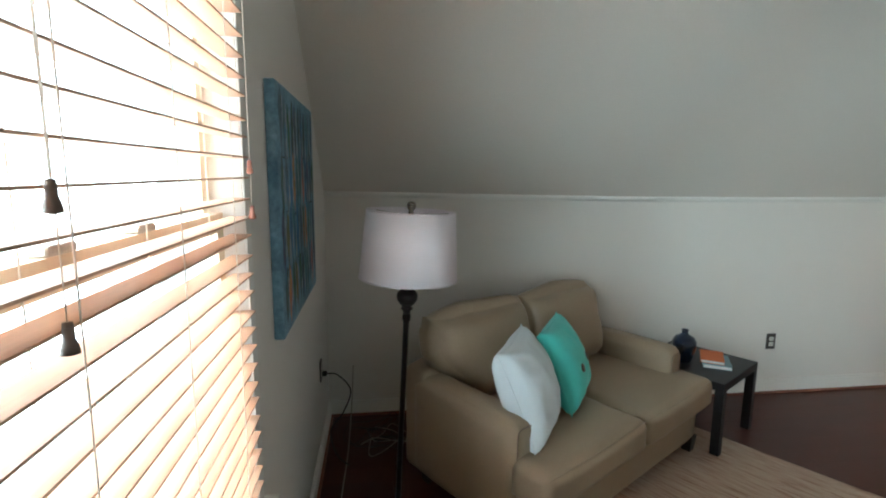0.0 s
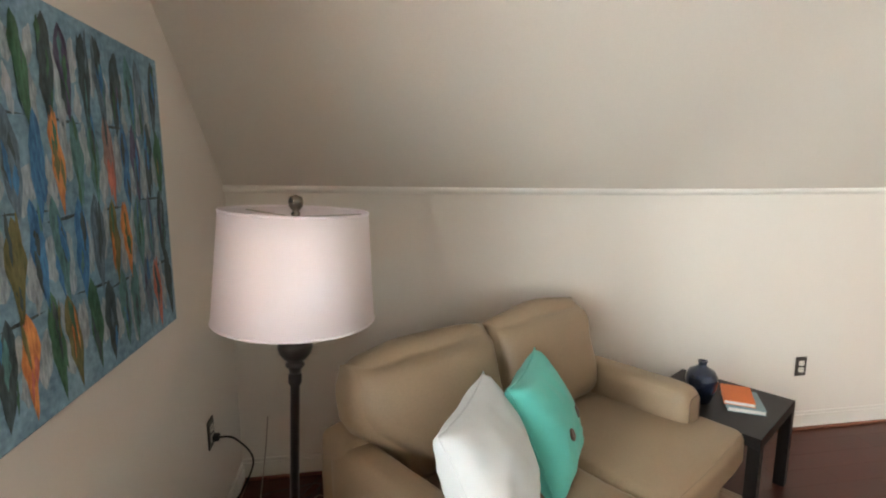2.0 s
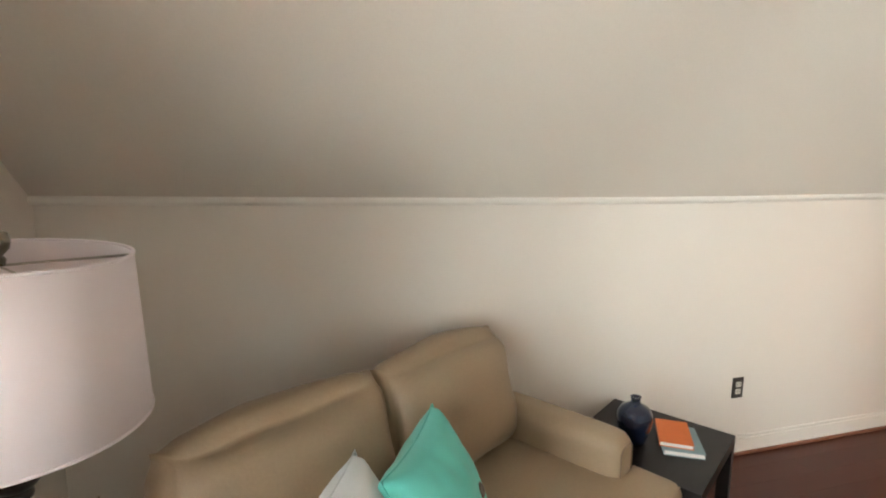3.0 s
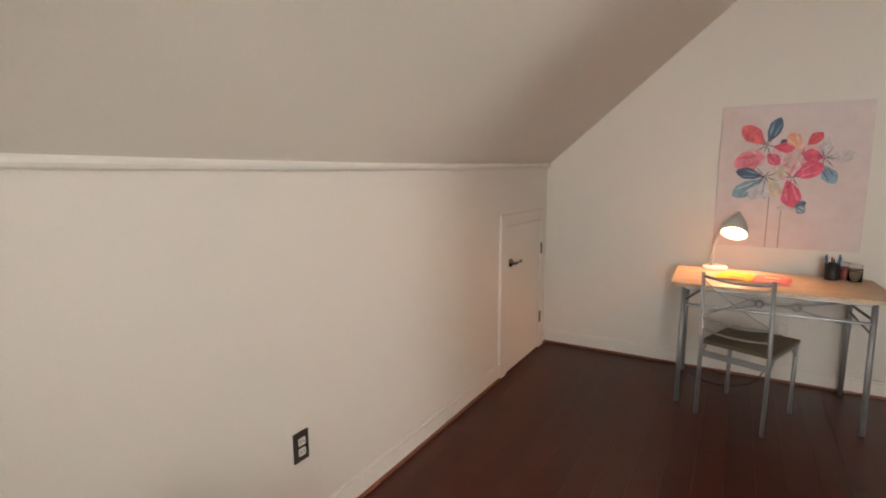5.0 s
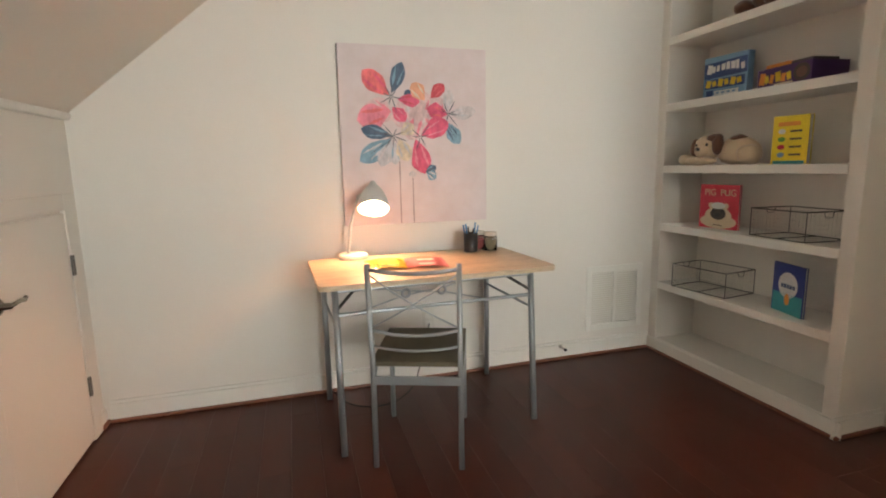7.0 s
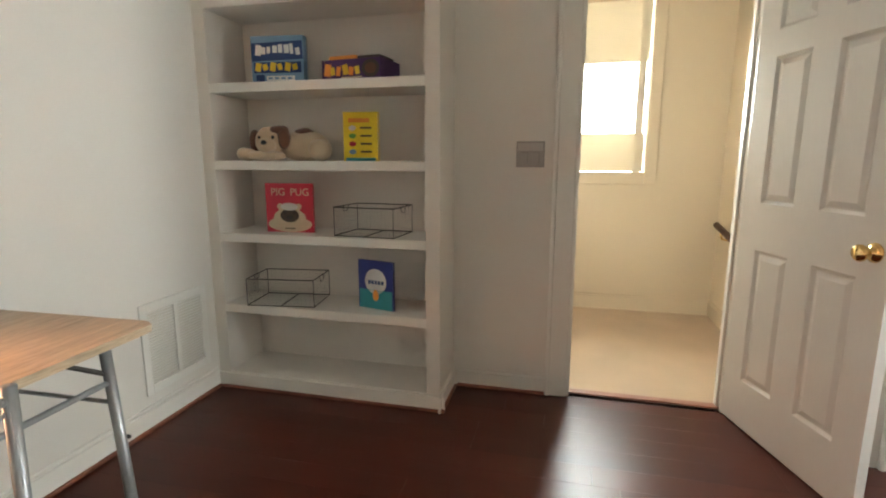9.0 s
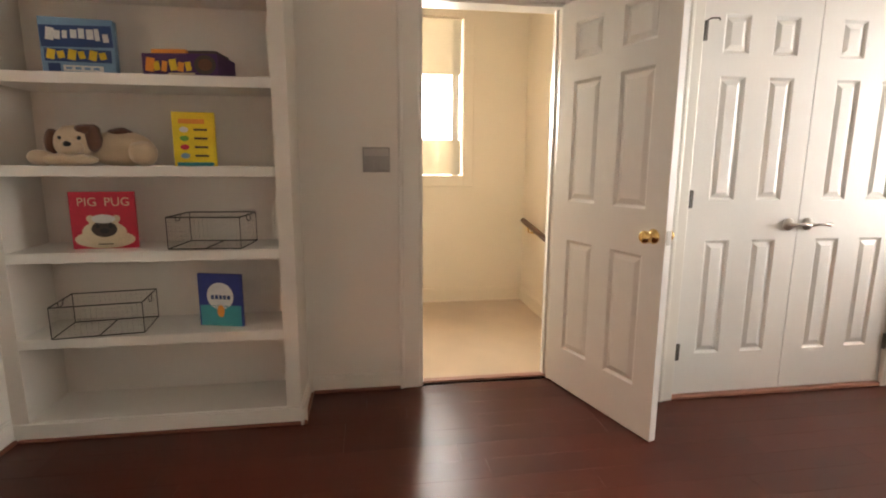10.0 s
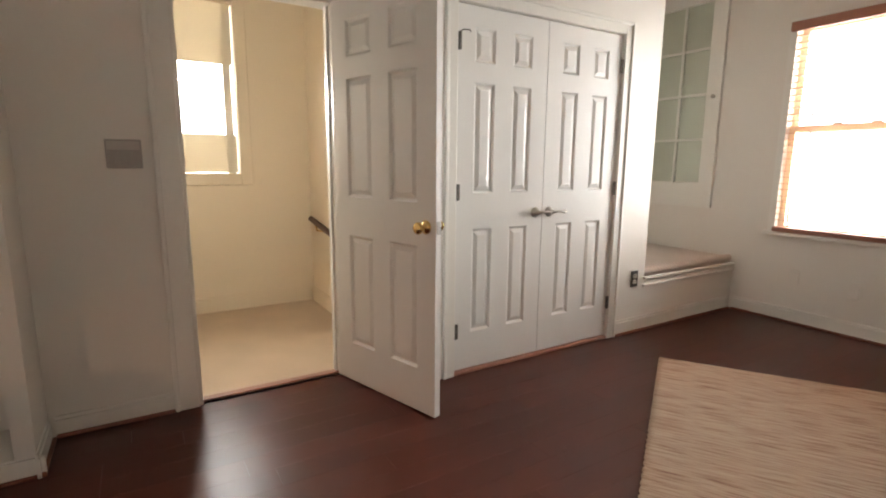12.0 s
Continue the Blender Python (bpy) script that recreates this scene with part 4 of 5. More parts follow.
# ---- desk ----
DX0, DX1, DY0, DY1, DZ = 5.125, 5.775, 1.585, 2.682, 0.770
desk = thing("desk", pose((DX0 + DX1) / 2, (DY0 + DY1) / 2, 0, 0, 0, 2.0), "light oak desk on grey metal tube legs", "desk")
cx, cy = (DX0 + DX1) / 2, (DY0 + DY1) / 2
b = bmesh.new()
rr, ring = 0.035, []
for sx, sy, a0_ in ((1, 1, 0), (-1, 1, 90), (-1, -1, 180), (1, -1, 270)):
    for k in range(6):
        a = radians(a0_ + 18 * k)
        ring.append((sx * ((DX1 - DX0) / 2 - rr) + rr * math.cos(a), sy * ((DY1 - DY0) / 2 - rr) + rr * math.sin(a)))
lo = [b.verts.new((x, y, DZ - 0.022)) for x, y in ring]
hi = [b.verts.new((x, y, DZ)) for x, y in ring]
b.faces.new(lo[::-1])
top_face = b.faces.new(hi)
for i in range(len(ring)):
    b.faces.new((lo[i], lo[(i + 1) % len(ring)], hi[(i + 1) % len(ring)], hi[i]))
bmesh.ops.bevel(b, geom=[e for e in top_face.edges], offset=0.003, segments=2, affect="EDGES")
part("tabletop", b, OAK, desk)
fx, bx, ly, ry = 5.166 - cx, 5.748 - cx, 2.610 - cy, 1.680 - cy
LEAN = 0.052 / (DZ - 0.022)                     # the front legs lean back as they rise


for x, lean in ((fx, LEAN), (bx, 0.0)):
    for y in (ly, ry):
        part("leg", tubed([(x, y, 0), (x + lean * (DZ - 0.022), y, DZ - 0.022)], 0.0148, 14), GREYMETAL, desk, "", True)
    for z in (0.725, 0.622):
        part("rail", tubed([(x + lean * z, ly, z), (x + lean * z, ry, z)], 0.0085), GREYMETAL, desk)
for y in (ly, ry):
    for z in (0.725, 0.56):
        part("side_rail", tubed([(fx + LEAN * z, y, z), (bx, y, z)], 0.006), GREYMETAL, desk)
    s = 1 if y > 0 else -1
    part("brace", tubed([(fx + LEAN * 0.645, y - s * 0.005, 0.645), (fx + 0.16, y - s * 0.13, 0.732)], 0.007), DARKMETAL, desk)
gy = (2.165 - cy, 1.955 - cy)
for y in gy:
    part("ring", tubed([(bx, y + 0.022 * math.cos(a), 0.55 + 0.022 * math.sin(a)) for a in [2 * math.pi * i / 20 for i in range(20)]], 0.008, 8, True), GREYMETAL, desk, "decorative metal ring", True)
for y, s in ((gy[0], 1), (gy[1], -1)):
    part("cross_rod", tubed([(bx, y + s * 0.02, 0.565), (bx, y + s * 0.30, 0.622)], 0.004, 8), GREYMETAL, desk)
    part("cross_rod", tubed([(bx, y + s * 0.02, 0.535), (bx, y + s * 0.30, 0.46)], 0.004, 8), GREYMETAL, desk)
part("cross_rod", tubed([(bx, gy[0] - 0.02, 0.56), (bx, gy[1] + 0.02, 0.54)], 0.004, 8), GREYMETAL, desk)
part("cross_rod", tubed([(bx, gy[0] - 0.02, 0.54), (bx, gy[1] + 0.02, 0.56)], 0.004, 8), GREYMETAL, desk)

# ---- chair ----
chair = thing("desk_chair", pose(5.164, 2.236, 0, 0, 0, -20.8), "grey metal chair with olive wooden seat", "chair")
cd, cw_ = 0.218, 0.179
for y in (-cw_, cw_):
    part("back_leg", tubed([(-cd, y, 0), (-cd + 0.012, y, 0.43), (-cd - 0.025, y, 0.872)], 0.0115, 12), GREYMETAL, chair, "", True)
    part("front_leg", tubed([(cd, y, 0), (cd, y, 0.432)], 0.0115, 12), GREYMETAL, chair, "", True)
    part("side_bar", tubed([(-cd + 0.01, y, 0.425), (cd, y, 0.425)], 0.009), GREYMETAL, chair)
    part("brace", tubed([(-cd + 0.01, y, 0.36), (-cd + 0.09, y, 0.42)], 0.006), GREYMETAL, chair)
    part("brace", tubed([(cd, y, 0.36), (cd - 0.08, y, 0.42)], 0.006), GREYMETAL, chair)


def bow(x, z, dip, r):
    return tubed([(x - 0.03 * (1 - (s / 4 - 1) ** 2), -cw_ + 2 * cw_ * s / 8, z - dip * (1 - (s / 4 - 1) ** 2)) for s in range(9)], r)


part("back_rail", bow(-cd - 0.022, 0.850, 0.012, 0.0085), GREYMETAL, chair, "", True)
part("back_rail", bow(-cd - 0.002, 0.600, 0.015, 0.0075), GREYMETAL, chair, "", True)
part("back_rail", bow(-cd + 0.004, 0.530, 0.010, 0.006), GREYMETAL, chair, "", True)
for sy in (-1, 1):
    part("back_rod", tubed([(-cd - 0.024, sy * cw_, 0.835), (-cd - 0.034, sy * cw_ * 0.5, 0.768), (-cd - 0.034, 0, 0.712), (-cd - 0.026, -sy * cw_ * 0.5, 0.658), (-cd - 0.003, -sy * cw_, 0.606)], 0.0035, 8), GREYMETAL, chair, "thin crossed rod", True)
part("apron", boxed(-cd - 0.002, -cd + 0.008, -cw_, cw_, 0.365, 0.400), GREYMETAL, chair)
part("apron", boxed(cd - 0.006, cd + 0.004, -cw_, cw_, 0.395, 0.430), GREYMETAL, chair)
part("seat", boxed(-cd + 0.02, cd + 0.03, -cw_ - 0.012, cw_ + 0.012, 0.434, 0.456, 0.006, 3), SEATWOOD, chair, "olive brown wooden seat")

# ---- things on the desk ----
dl = thing("desk_lamp", pose(5.725, 2.458, DZ), "lit white desk lamp with a cone shade", "desk lamp")
part("base", lathed([(0, 0), (0.075, 0), (0.078, 0.006), (0.076, 0.022), (0.07, 0.026), (0, 0.027)]), LAMPWHITE, dl, "", True)
arm_top = Vector((-0.05, -0.035, 0.33))
part("arm", tubed([(0, 0.025, 0.02), (-0.015, 0.01, 0.17), tuple(arm_top)], 0.008, 10), LAMPWHITE, dl, "", True)
tilt = pose(-0.085, -0.105, 0.305, 0, 0, 0) @ pose(0, 0, 0, 6, 36, 0)
b = bmesh.new()
prof = [(0.078, -0.050), (0.080, -0.045), (0.070, 0.01), (0.048, 0.060), (0.024, 0.090), (0.013, 0.115), (0, 0.124), (0, 0.118), (0.011, 0.110), (0.021, 0.087),
        (0.045, 0.057), (0.067, 0.008), (0.076, -0.050)]
lathe(b, prof + [prof[0]], 36)
bmesh.ops.remove_doubles(b, verts=b.verts, dist=1e-5)
bmesh.ops.transform(b, matrix=tilt, verts=b.verts)
part("shade", b, LAMPWHITE, dl, "white enamel cone shade", True)
b = lathed([(0, 0.010), (0.016, 0.010), (0.028, 0.022), (0.028, 0.036), (0.016, 0.058), (0.012, 0.075), (0, 0.076)], 24)
bmesh.ops.transform(b, matrix=tilt, verts=b.verts)
part("bulb", b, BULB, dl, "glowing warm bulb", True)
part("joint", tubed([tuple(arm_top), tuple(tilt @ Vector((0, 0, 0.06)))], 0.007), LAMPWHITE, dl)
lp = new("desk_lamp_light", bpy.data.lights.new("desk_lamp_light", "POINT"))
lp.data.energy, lp.data.color, lp.data.shadow_soft_size = 26.0, (1.0, 0.48, 0.26), 0.02
lp.matrix_world = pose(5.725, 2.458, DZ) @ tilt @ pose(0, 0, -0.016)

mg = thing("magazine", pose(5.46, 2.235, DZ, 0, 0, -8), "open bright yellow and pink magazine on the desk", "magazine")
for s, m_ in ((1, plain("page_yellow", (0.85, 0.56, 0.03))), (-1, plain("page_pink", (0.72, 0.22, 0.24)))):
    b = bmesh.new()
    n = 10
    rows_ = [[b.verts.new((x, s * 0.20 * i / n, 0.003 + 0.010 * math.sin(math.pi * min(1, i / n * 1.1)) )) for x in (-0.13, 0.13)] for i in range(n + 1)]
    for a, c in zip(rows_, rows_[1:]):
        b.faces.new((a[0], a[1], c[1], c[0]) if s < 0 else (a[0], c[0], c[1], a[1]))
    r_ = bmesh.ops.solidify(b, geom=b.faces[:], thickness=0.002)
    pg = part("page", b, m_, mg, "yellow page" if s > 0 else "pink page", True)
    for q in range(4):
        part("print", boxed(-0.10 + q * 0.055, -0.062 + q * 0.055, s * 0.09 - 0.05, s * 0.09 + 0.03, 0.0140, 0.0146),
             plain("print_ink", ((0.85, 0.25, 0.03), (0.85, 0.60, 0.05), (0.85, 0.45, 0.04), (0.85, 0.62, 0.10))[q] if s > 0 else ((0.72, 0.55, 0.55), (0.75, 0.12, 0.16), (0.78, 0.66, 0.62), (0.70, 0.20, 0.12))[q]), pg)

pc = thing("pen_cup", pose(5.68, 1.814, DZ), "black cup holding blue pens", "pen cup")
part("cup", lathed([(0, 0), (0.036, 0), (0.038, 0.004), (0.040, 0.105), (0.037, 0.105), (0.035, 0.006), (0, 0.006)], 28), BLACKP, pc, "", True)
for k in range(6):
    a = k * 1.05
    part("pen", tubed([(0.015 * math.cos(a), 0.015 * math.sin(a), 0.008), (0.042 * math.cos(a), 0.042 * math.sin(a), 0.135 + 0.012 * (k % 3))], 0.0045, 8), BLUEPEN if k % 3 else BLACKP, pc, "blue pen", True)
for x, y, fill, lab in ((5.735, 1.745, PINK, "pink"), (5.67, 1.700, TAN, "tan")):
    j = thing("jar", pose(x, y, DZ), "small glass jar with " + lab + " filling and pale lid", "jar", "jars on the desk")
    part("glass", lathed([(0, 0), (0.034, 0), (0.037, 0.004), (0.037, 0.075), (0.030, 0.085), (0.028, 0.085), (0.0345, 0.073), (0.0345, 0.005), (0, 0.005)], 26), GLASS, j, "", True)
    part("filling", lathed([(0, 0.0055), (0.034, 0.0055), (0.034, 0.062), (0, 0.064)], 22), fill, j)
    part("lid", lathed([(0, 0.085), (0.034, 0.085), (0.035, 0.09), (0.035, 0.103), (0.032, 0.106), (0, 0.106)], 24), CORK, j, "pale lid", True)

cord("desk_lamp_cable", [(E - 0.03, 2.03, 0.34), (5.76, 2.10, 0.12), (5.68, 2.18, 0.01), (5.55, 2.35, 0.006), (5.62, 2.52, 0.006), (5.77, 2.62, 0.05)], 0.0035, CORD, "dark cord hanging under the desk")
ds = thing("door_stop", pose(E - 0.014, 1.16, 0.085, 0, -90, 0), "small spring door stop on the baseboard", "door stop")
part("spring", lathed([(0, 0), (0.011, 0), (0.011, 0.006), (0.006, 0.008), (0.006, 0.06), (0, 0.06)], 14), NICKEL, ds, "", True)
part("tip", lathed([(0, 0.06), (0.009, 0.06), (0.009, 0.072), (0, 0.074)], 14), BLACKP, ds, "dark rubber tip", True)

# vent in the east wall
ve = thing("wall_vent", pose(E, 0.763, 0.375, 0, 0, -90), "white louvred return-air vent near the floor", "vent")
b = bmesh.new()
for x0, x1, z0_, z1_ in ((-0.21, -0.172, -0.213, 0.213), (0.172, 0.21, -0.213, 0.213), (-0.172, 0.172, 0.172, 0.213), (-0.172, 0.172, -0.213, -0.172), (-0.012, 0.012, -0.172, 0.172)):
    box(b, x0, x1, -0.010, 0, z0_, z1_, 0.002)
part("vent_frame", b, TRIM, ve)
part("backing", boxed(-0.172, 0.172, -0.001, 0, -0.172, 0.172), IVORY, ve)
vb = bmesh.new()
box(vb, -0.08, 0.08, -0.006, 0.006, -0.0008, 0.0008)
vm = bpy.data.meshes.new("slat")
vb.to_mesh(vm)
vb.free()
vm.materials.append(TRIM)
for sx in (-0.092, 0.092):
    for i in range(24):
        s = new("slat", vm)
        s.parent = ve
        s.matrix_basis = pose(sx, -0.006, -0.165 + 0.33 * i / 23, -38, 0, 0)

# ---- paintings ----
fp = thing("fish_painting", pose(W, 2.485, 1.503, 0, 0, 90), "teal canvas painted with rows of fish", "painting")
part("canvas", boxed(-0.426, 0.42, -0.034, -0.001, -0.403, 0.403, 0.004), CANVAS_SIDE, fp)
def brushed(name, c, hue=None):
    """Paint laid on in streaks."""
    return material(name, c, 0.7, vary=0.45, scale=16, fine=70, bump=0.2, stretch=(2.6, 1, 0.7), hue=hue or c)


FISH = {n_: brushed("fish_" + n_, c_, h_) for n_, c_, h_ in (
    ("d", (0.018, 0.035, 0.045), (0.06, 0.10, 0.11)), ("g", (0.018, 0.085, 0.045), (0.06, 0.17, 0.10)), ("b", (0.012, 0.10, 0.30), (0.06, 0.22, 0.42)), ("t", (0.04, 0.14, 0.15), (0.10, 0.24, 0.24)),
    ("o", (0.58, 0.15, 0.05), (0.62, 0.27, 0.09)), ("p", (0.035, 0.035, 0.09), (0.10, 0.09, 0.16)), ("y", (0.09, 0.11, 0.04), (0.18, 0.17, 0.07)), ("s", (0.06, 0.11, 0.15), (0.13, 0.20, 0.25)),
    ("m", (0.24, 0.14, 0.13), (0.32, 0.22, 0.20)), ("r", (0.50, 0.10, 0.08), (0.55, 0.20, 0.14)))}
PALE = brushed("fish_pale", (0.20, 0.27, 0.32), (0.34, 0.40, 0.44))


def leaf_shape(bm_, x, z, length, width, turn, y, n=12, tail=0.0, round_=0.8, bumpy=0.0, belly=-0.5):
    """A flat pointed oval in the xz plane."""
    a = radians(turn)
    out = []
    for i in range(2 * n):
        t = i / n
        s, k = (t, 1) if t <= 1 else (2 - t, -1)
        w = width / 2 * math.sin(math.pi * min(1, max(0, s))) ** round_ * (1 - belly / 2 + belly * s) * (1 + bumpy * noise.noise(Vector((s * 5 + k * 3, x * 40, z * 40))))
        if tail and s > 0.86:
            w = width * tail * (s - 0.80) * 3
        p, q = (s - 0.5) * length, k * max(w, 0.0005)
        out.append((x + p * math.sin(a) + q * math.cos(a), y, z + p * math.cos(a) - q * math.sin(a)))
    f = bm_.faces.new([bm_.verts.new(o) for o in out])
    f.normal_update()
    if f.normal.y > 0:
        f.normal_flip()


rnd = random.Random(11)
SCHOOL = ("ssgdpdsdtsd", "dsbottmbpdg", "pybtbsyotsd", "dogygdttsrd")
for row in range(1, 4):                       # thin dark branches between the rows
    for k in range(4):
        b = bmesh.new()
        leaf_shape(b, -0.30 + k * 0.2 + rnd.uniform(-0.05, 0.05), 0.36 - row * 0.186 + rnd.uniform(-0.01, 0.01), rnd.uniform(0.10, 0.17), 0.007, 90 + rnd.uniform(-4, 4), -0.0344, bumpy=0.8)
        part("branch_stroke", b, FISH["d"], fp)
for row, colours in enumerate(SCHOOL):
    for col, c in enumerate(colours):
        x = -0.374 + col * 0.073 + rnd.uniform(-0.010, 0.010) + (0.012 if row % 2 else 0)
        z = 0.270 - row * 0.183 + rnd.uniform(-0.012, 0.012)
        for k in range(2 if col < 10 else 0):
            b = bmesh.new()
            leaf_shape(b, x + 0.036 + rnd.uniform(-0.01, 0.01), z - rnd.uniform(-0.05, 0.06), rnd.uniform(0.07, 0.13), rnd.uniform(0.022, 0.042), rnd.uniform(-14, 14), -0.0346 - 0.0002 * k, round_=0.5, bumpy=0.9)
            part("pale_stroke", b, PALE, fp)
        lean = rnd.uniform(-7, 7)
        b = bmesh.new()
        leaf_shape(b, x, z, rnd.uniform(0.195, 0.235), rnd.uniform(0.042, 0.054), 180 + lean, -0.0352, round_=0.75, bumpy=0.55, belly=-0.9)
        part("fish", b, FISH[c], fp)
        for q in range(5):
            b = bmesh.new()
            leaf_shape(b, x + rnd.uniform(-0.015, 0.015), z + rnd.uniform(-0.06, 0.075), rnd.uniform(0.05, 0.11), rnd.uniform(0.007, 0.018), 180 + lean + rnd.uniform(-9, 9), -0.0357 - 0.0003 * q, bumpy=0.9)
            part("stroke", b, FISH[rnd.choice({"o": "ooyyrg", "r": "rromd", "b": "bbbtd", "t": "ttgbd", "g": "gggyd", "y": "yyogd", "m": "mmrsd"}.get(c, "ddsgbtp"))], fp)

ft = thing("flower_painting", pose(E, 2.077, 1.4025, 0, 0, -90), "pale pink canvas with a bright abstract flower bouquet", "painting")
part("canvas", boxed(-0.407, 0.407, -0.032, -0.001, -0.47, 0.47, 0.003), CANVAS_PINK, ft)
PETAL = {n_: material("petal_" + n_, c_, 0.7, vary=0.24, scale=11, fine=40, bump=0.06, hue=[min(0.8, v * 1.15 + 0.05) for v in c_], stretch=(1.6, 1, 1)) for n_, c_ in (
    ("coral", (0.64, 0.11, 0.12)), ("navy", (0.045, 0.085, 0.15)), ("pink", (0.72, 0.19, 0.25)), ("red", (0.52, 0.04, 0.06)), ("blue", (0.16, 0.29, 0.38)), ("pale", (0.60, 0.42, 0.42)),
    ("peach", (0.66, 0.31, 0.19)), ("grey", (0.46, 0.45, 0.47)), ("mist", (0.55, 0.49, 0.49)), ("cream", (0.60, 0.50, 0.37)), ("rose", (0.62, 0.07, 0.15)), ("ink", (0.05, 0.06, 0.08)))}
# petal: inner end (across, up), length, width, direction (0 is up, positive to the right), colour, colour of its streaks
PETALS = ((-0.02, 0.02, 0.22, 0.20, 15, "pale", "mist"), (0.07, 0.06, 0.16, 0.14, 20, "pale", "pink"), (-0.13, 0.09, 0.15, 0.13, -60, "pale", "pink"), (0.175, 0.13, 0.115, 0.055, 8, "mist", "grey"), (0.045, 0.14, 0.13, 0.12, 130, "pale", "pink"), (0.02, 0.12, 0.14, 0.11, -155, "pale", "pink"), (-0.10, 0.17, 0.12, 0.085, 165, "pale", "grey"),
          (-0.145, 0.215, 0.172, 0.085, -48, "coral", "rose"), (-0.128, 0.230, 0.155, 0.068, 20, "navy", "blue"), (-0.065, 0.212, 0.045, 0.030, 50, "navy", "ink"),
          (-0.10, 0.198, 0.115, 0.058, 96, "rose", "red"), (0.05, 0.192, 0.105, 0.070, -38, "peach", "cream"), (0.083, 0.204, 0.10, 0.058, 45, "red", "coral"),
          (-0.14, 0.132, 0.172, 0.112, -105, "pink", "coral"), (-0.13, 0.155, 0.095, 0.062, 135, "rose", "pink"), (0.178, 0.120, 0.112, 0.074, -76, "rose", "coral"),
          (0.178, 0.120, 0.155, 0.062, 83, "mist", "grey"), (0.165, 0.078, 0.132, 0.068, 145, "blue", "navy"), (0.025, 0.006, 0.160, 0.092, 65, "rose", "pink"),
          (-0.14, 0.006, 0.155, 0.062, -78, "navy", "blue"), (-0.14, -0.012, 0.195, 0.082, -124, "blue", "grey"), (-0.14, -0.024, 0.135, 0.068, -155, "grey", "mist"), (-0.127, -0.024, 0.115, 0.056, 178, "grey", "blue"),
          (-0.09, 0.012, 0.085, 0.060, 55, "cream", "mist"), (-0.10, -0.012, 0.118, 0.072, 157, "cream", "grey"), (-0.006, -0.012, 0.180, 0.092, 166, "rose", "pink"),
          (0.045, -0.192, 0.064, 0.038, 62, "navy", "blue"), (0.050, -0.192, 0.060, 0.044, 122, "blue", "mist"), (-0.03, -0.18, 0.035, 0.036, 180, "mist", "grey"))
rnd = random.Random(7)
for i, (x, z, length, width, turn, c, streak) in enumerate(PETALS):
    a = radians(turn)
    y = -0.0324 - 0.0003 * i
    b = bmesh.new()
    length, width = length * 1.08, width * 1.16
    leaf_shape(b, x + math.sin(a) * length / 2, z + math.cos(a) * length / 2, length, width, turn, y, round_=0.8, bumpy=0.2, belly=0.75)
    petal = part("petal", b, PETAL[c], ft)
    for q in (0, 2):
        side = (q - 1) * width * 0.22 + rnd.uniform(-0.003, 0.003)
        b = bmesh.new()
        far = length * rnd.uniform(0.46, 0.56)
        leaf_shape(b, x + math.sin(a) * far + math.cos(a) * side, z + math.cos(a) * far - math.sin(a) * side, length * rnd.uniform(0.5, 0.7), width * rnd.uniform(0.08, 0.16), turn + (q - 1) * 7, y - 0.0001, bumpy=0.8)
        part("streak", b, PETAL[streak], petal)
    if c in ("navy", "blue", "mist"):
        b = bmesh.new()
        leaf_shape(b, x + math.sin(a) * length * 0.36, z + math.cos(a) * length * 0.36, length * 0.7, 0.004, turn, y - 0.0002)
        part("vein", b, PETAL["ink" if c != "mist" else "grey"], petal)
for x, z, turns in ((-0.135, 0.208, (-70, -30, 5, 40, 100, 160, 200, 240)), (-0.132, 0.004, (-95, -70, -40, 30, 70, 110, 150, 180, 215, 240)), (0.178, 0.122, (-60, -20, 30, 70, 95, 140, 190)), (0.02, 0.0, (-90, -50, 40, 80, 150, 200))):
    for k, turn in enumerate(turns):            # fine inky lines that spring from each flower's heart
        a, length = radians(turn), 0.045 + 0.02 * (k % 3)
        b = bmesh.new()
        leaf_shape(b, x + math.sin(a) * length / 2, z + math.cos(a) * length / 2, length, 0.0055, turn, -0.0425 - 0.0001 * k)
        part("ink_line", b, PETAL["ink"], ft)
for x, zt in ((-0.098, -0.13), (-0.026, -0.22)):
    part("stem", boxed(x - 0.0035, x + 0.0035, -0.0330, -0.0322, -0.467, zt), STEM, ft, "thin grey painted stem")

# ---- things on the shelf ----


def carton(name, m, w, h, d, mats, label, category="box"):
    k = thing(name, m, label, category)
    part("carton", boxed(-w / 2, w / 2, -d / 2, d / 2, 0, h, 0.001), mats[0], k)
    return k


BLUEBOX = plain("box_blue", (0.17, 0.31, 0.48))
DEEPBLUE = plain("box_deep_blue", (0.015, 0.05, 0.17))
YEL = plain("box_yellow", (0.72, 0.50, 0.03))
WHITEP = plain("box_white", (0.70, 0.70, 0.68))
PURPLE = plain("box_purple", (0.05, 0.012, 0.09))
REDP = plain("book_red", (0.52, 0.02, 0.05))
CREAMP = plain("print_cream", (0.62, 0.52, 0.36))
DKBR = plain("print_brown", (0.05, 0.035, 0.03))
NIGHT = plain("print_night", (0.02, 0.035, 0.22))
GREENP = plain("print_green", (0.12, 0.33, 0.05))
TEALP = plain("print_teal", (0.03, 0.28, 0.32))
ORP = plain("print_orange", (0.75, 0.28, 0.04))
SY = 0.365


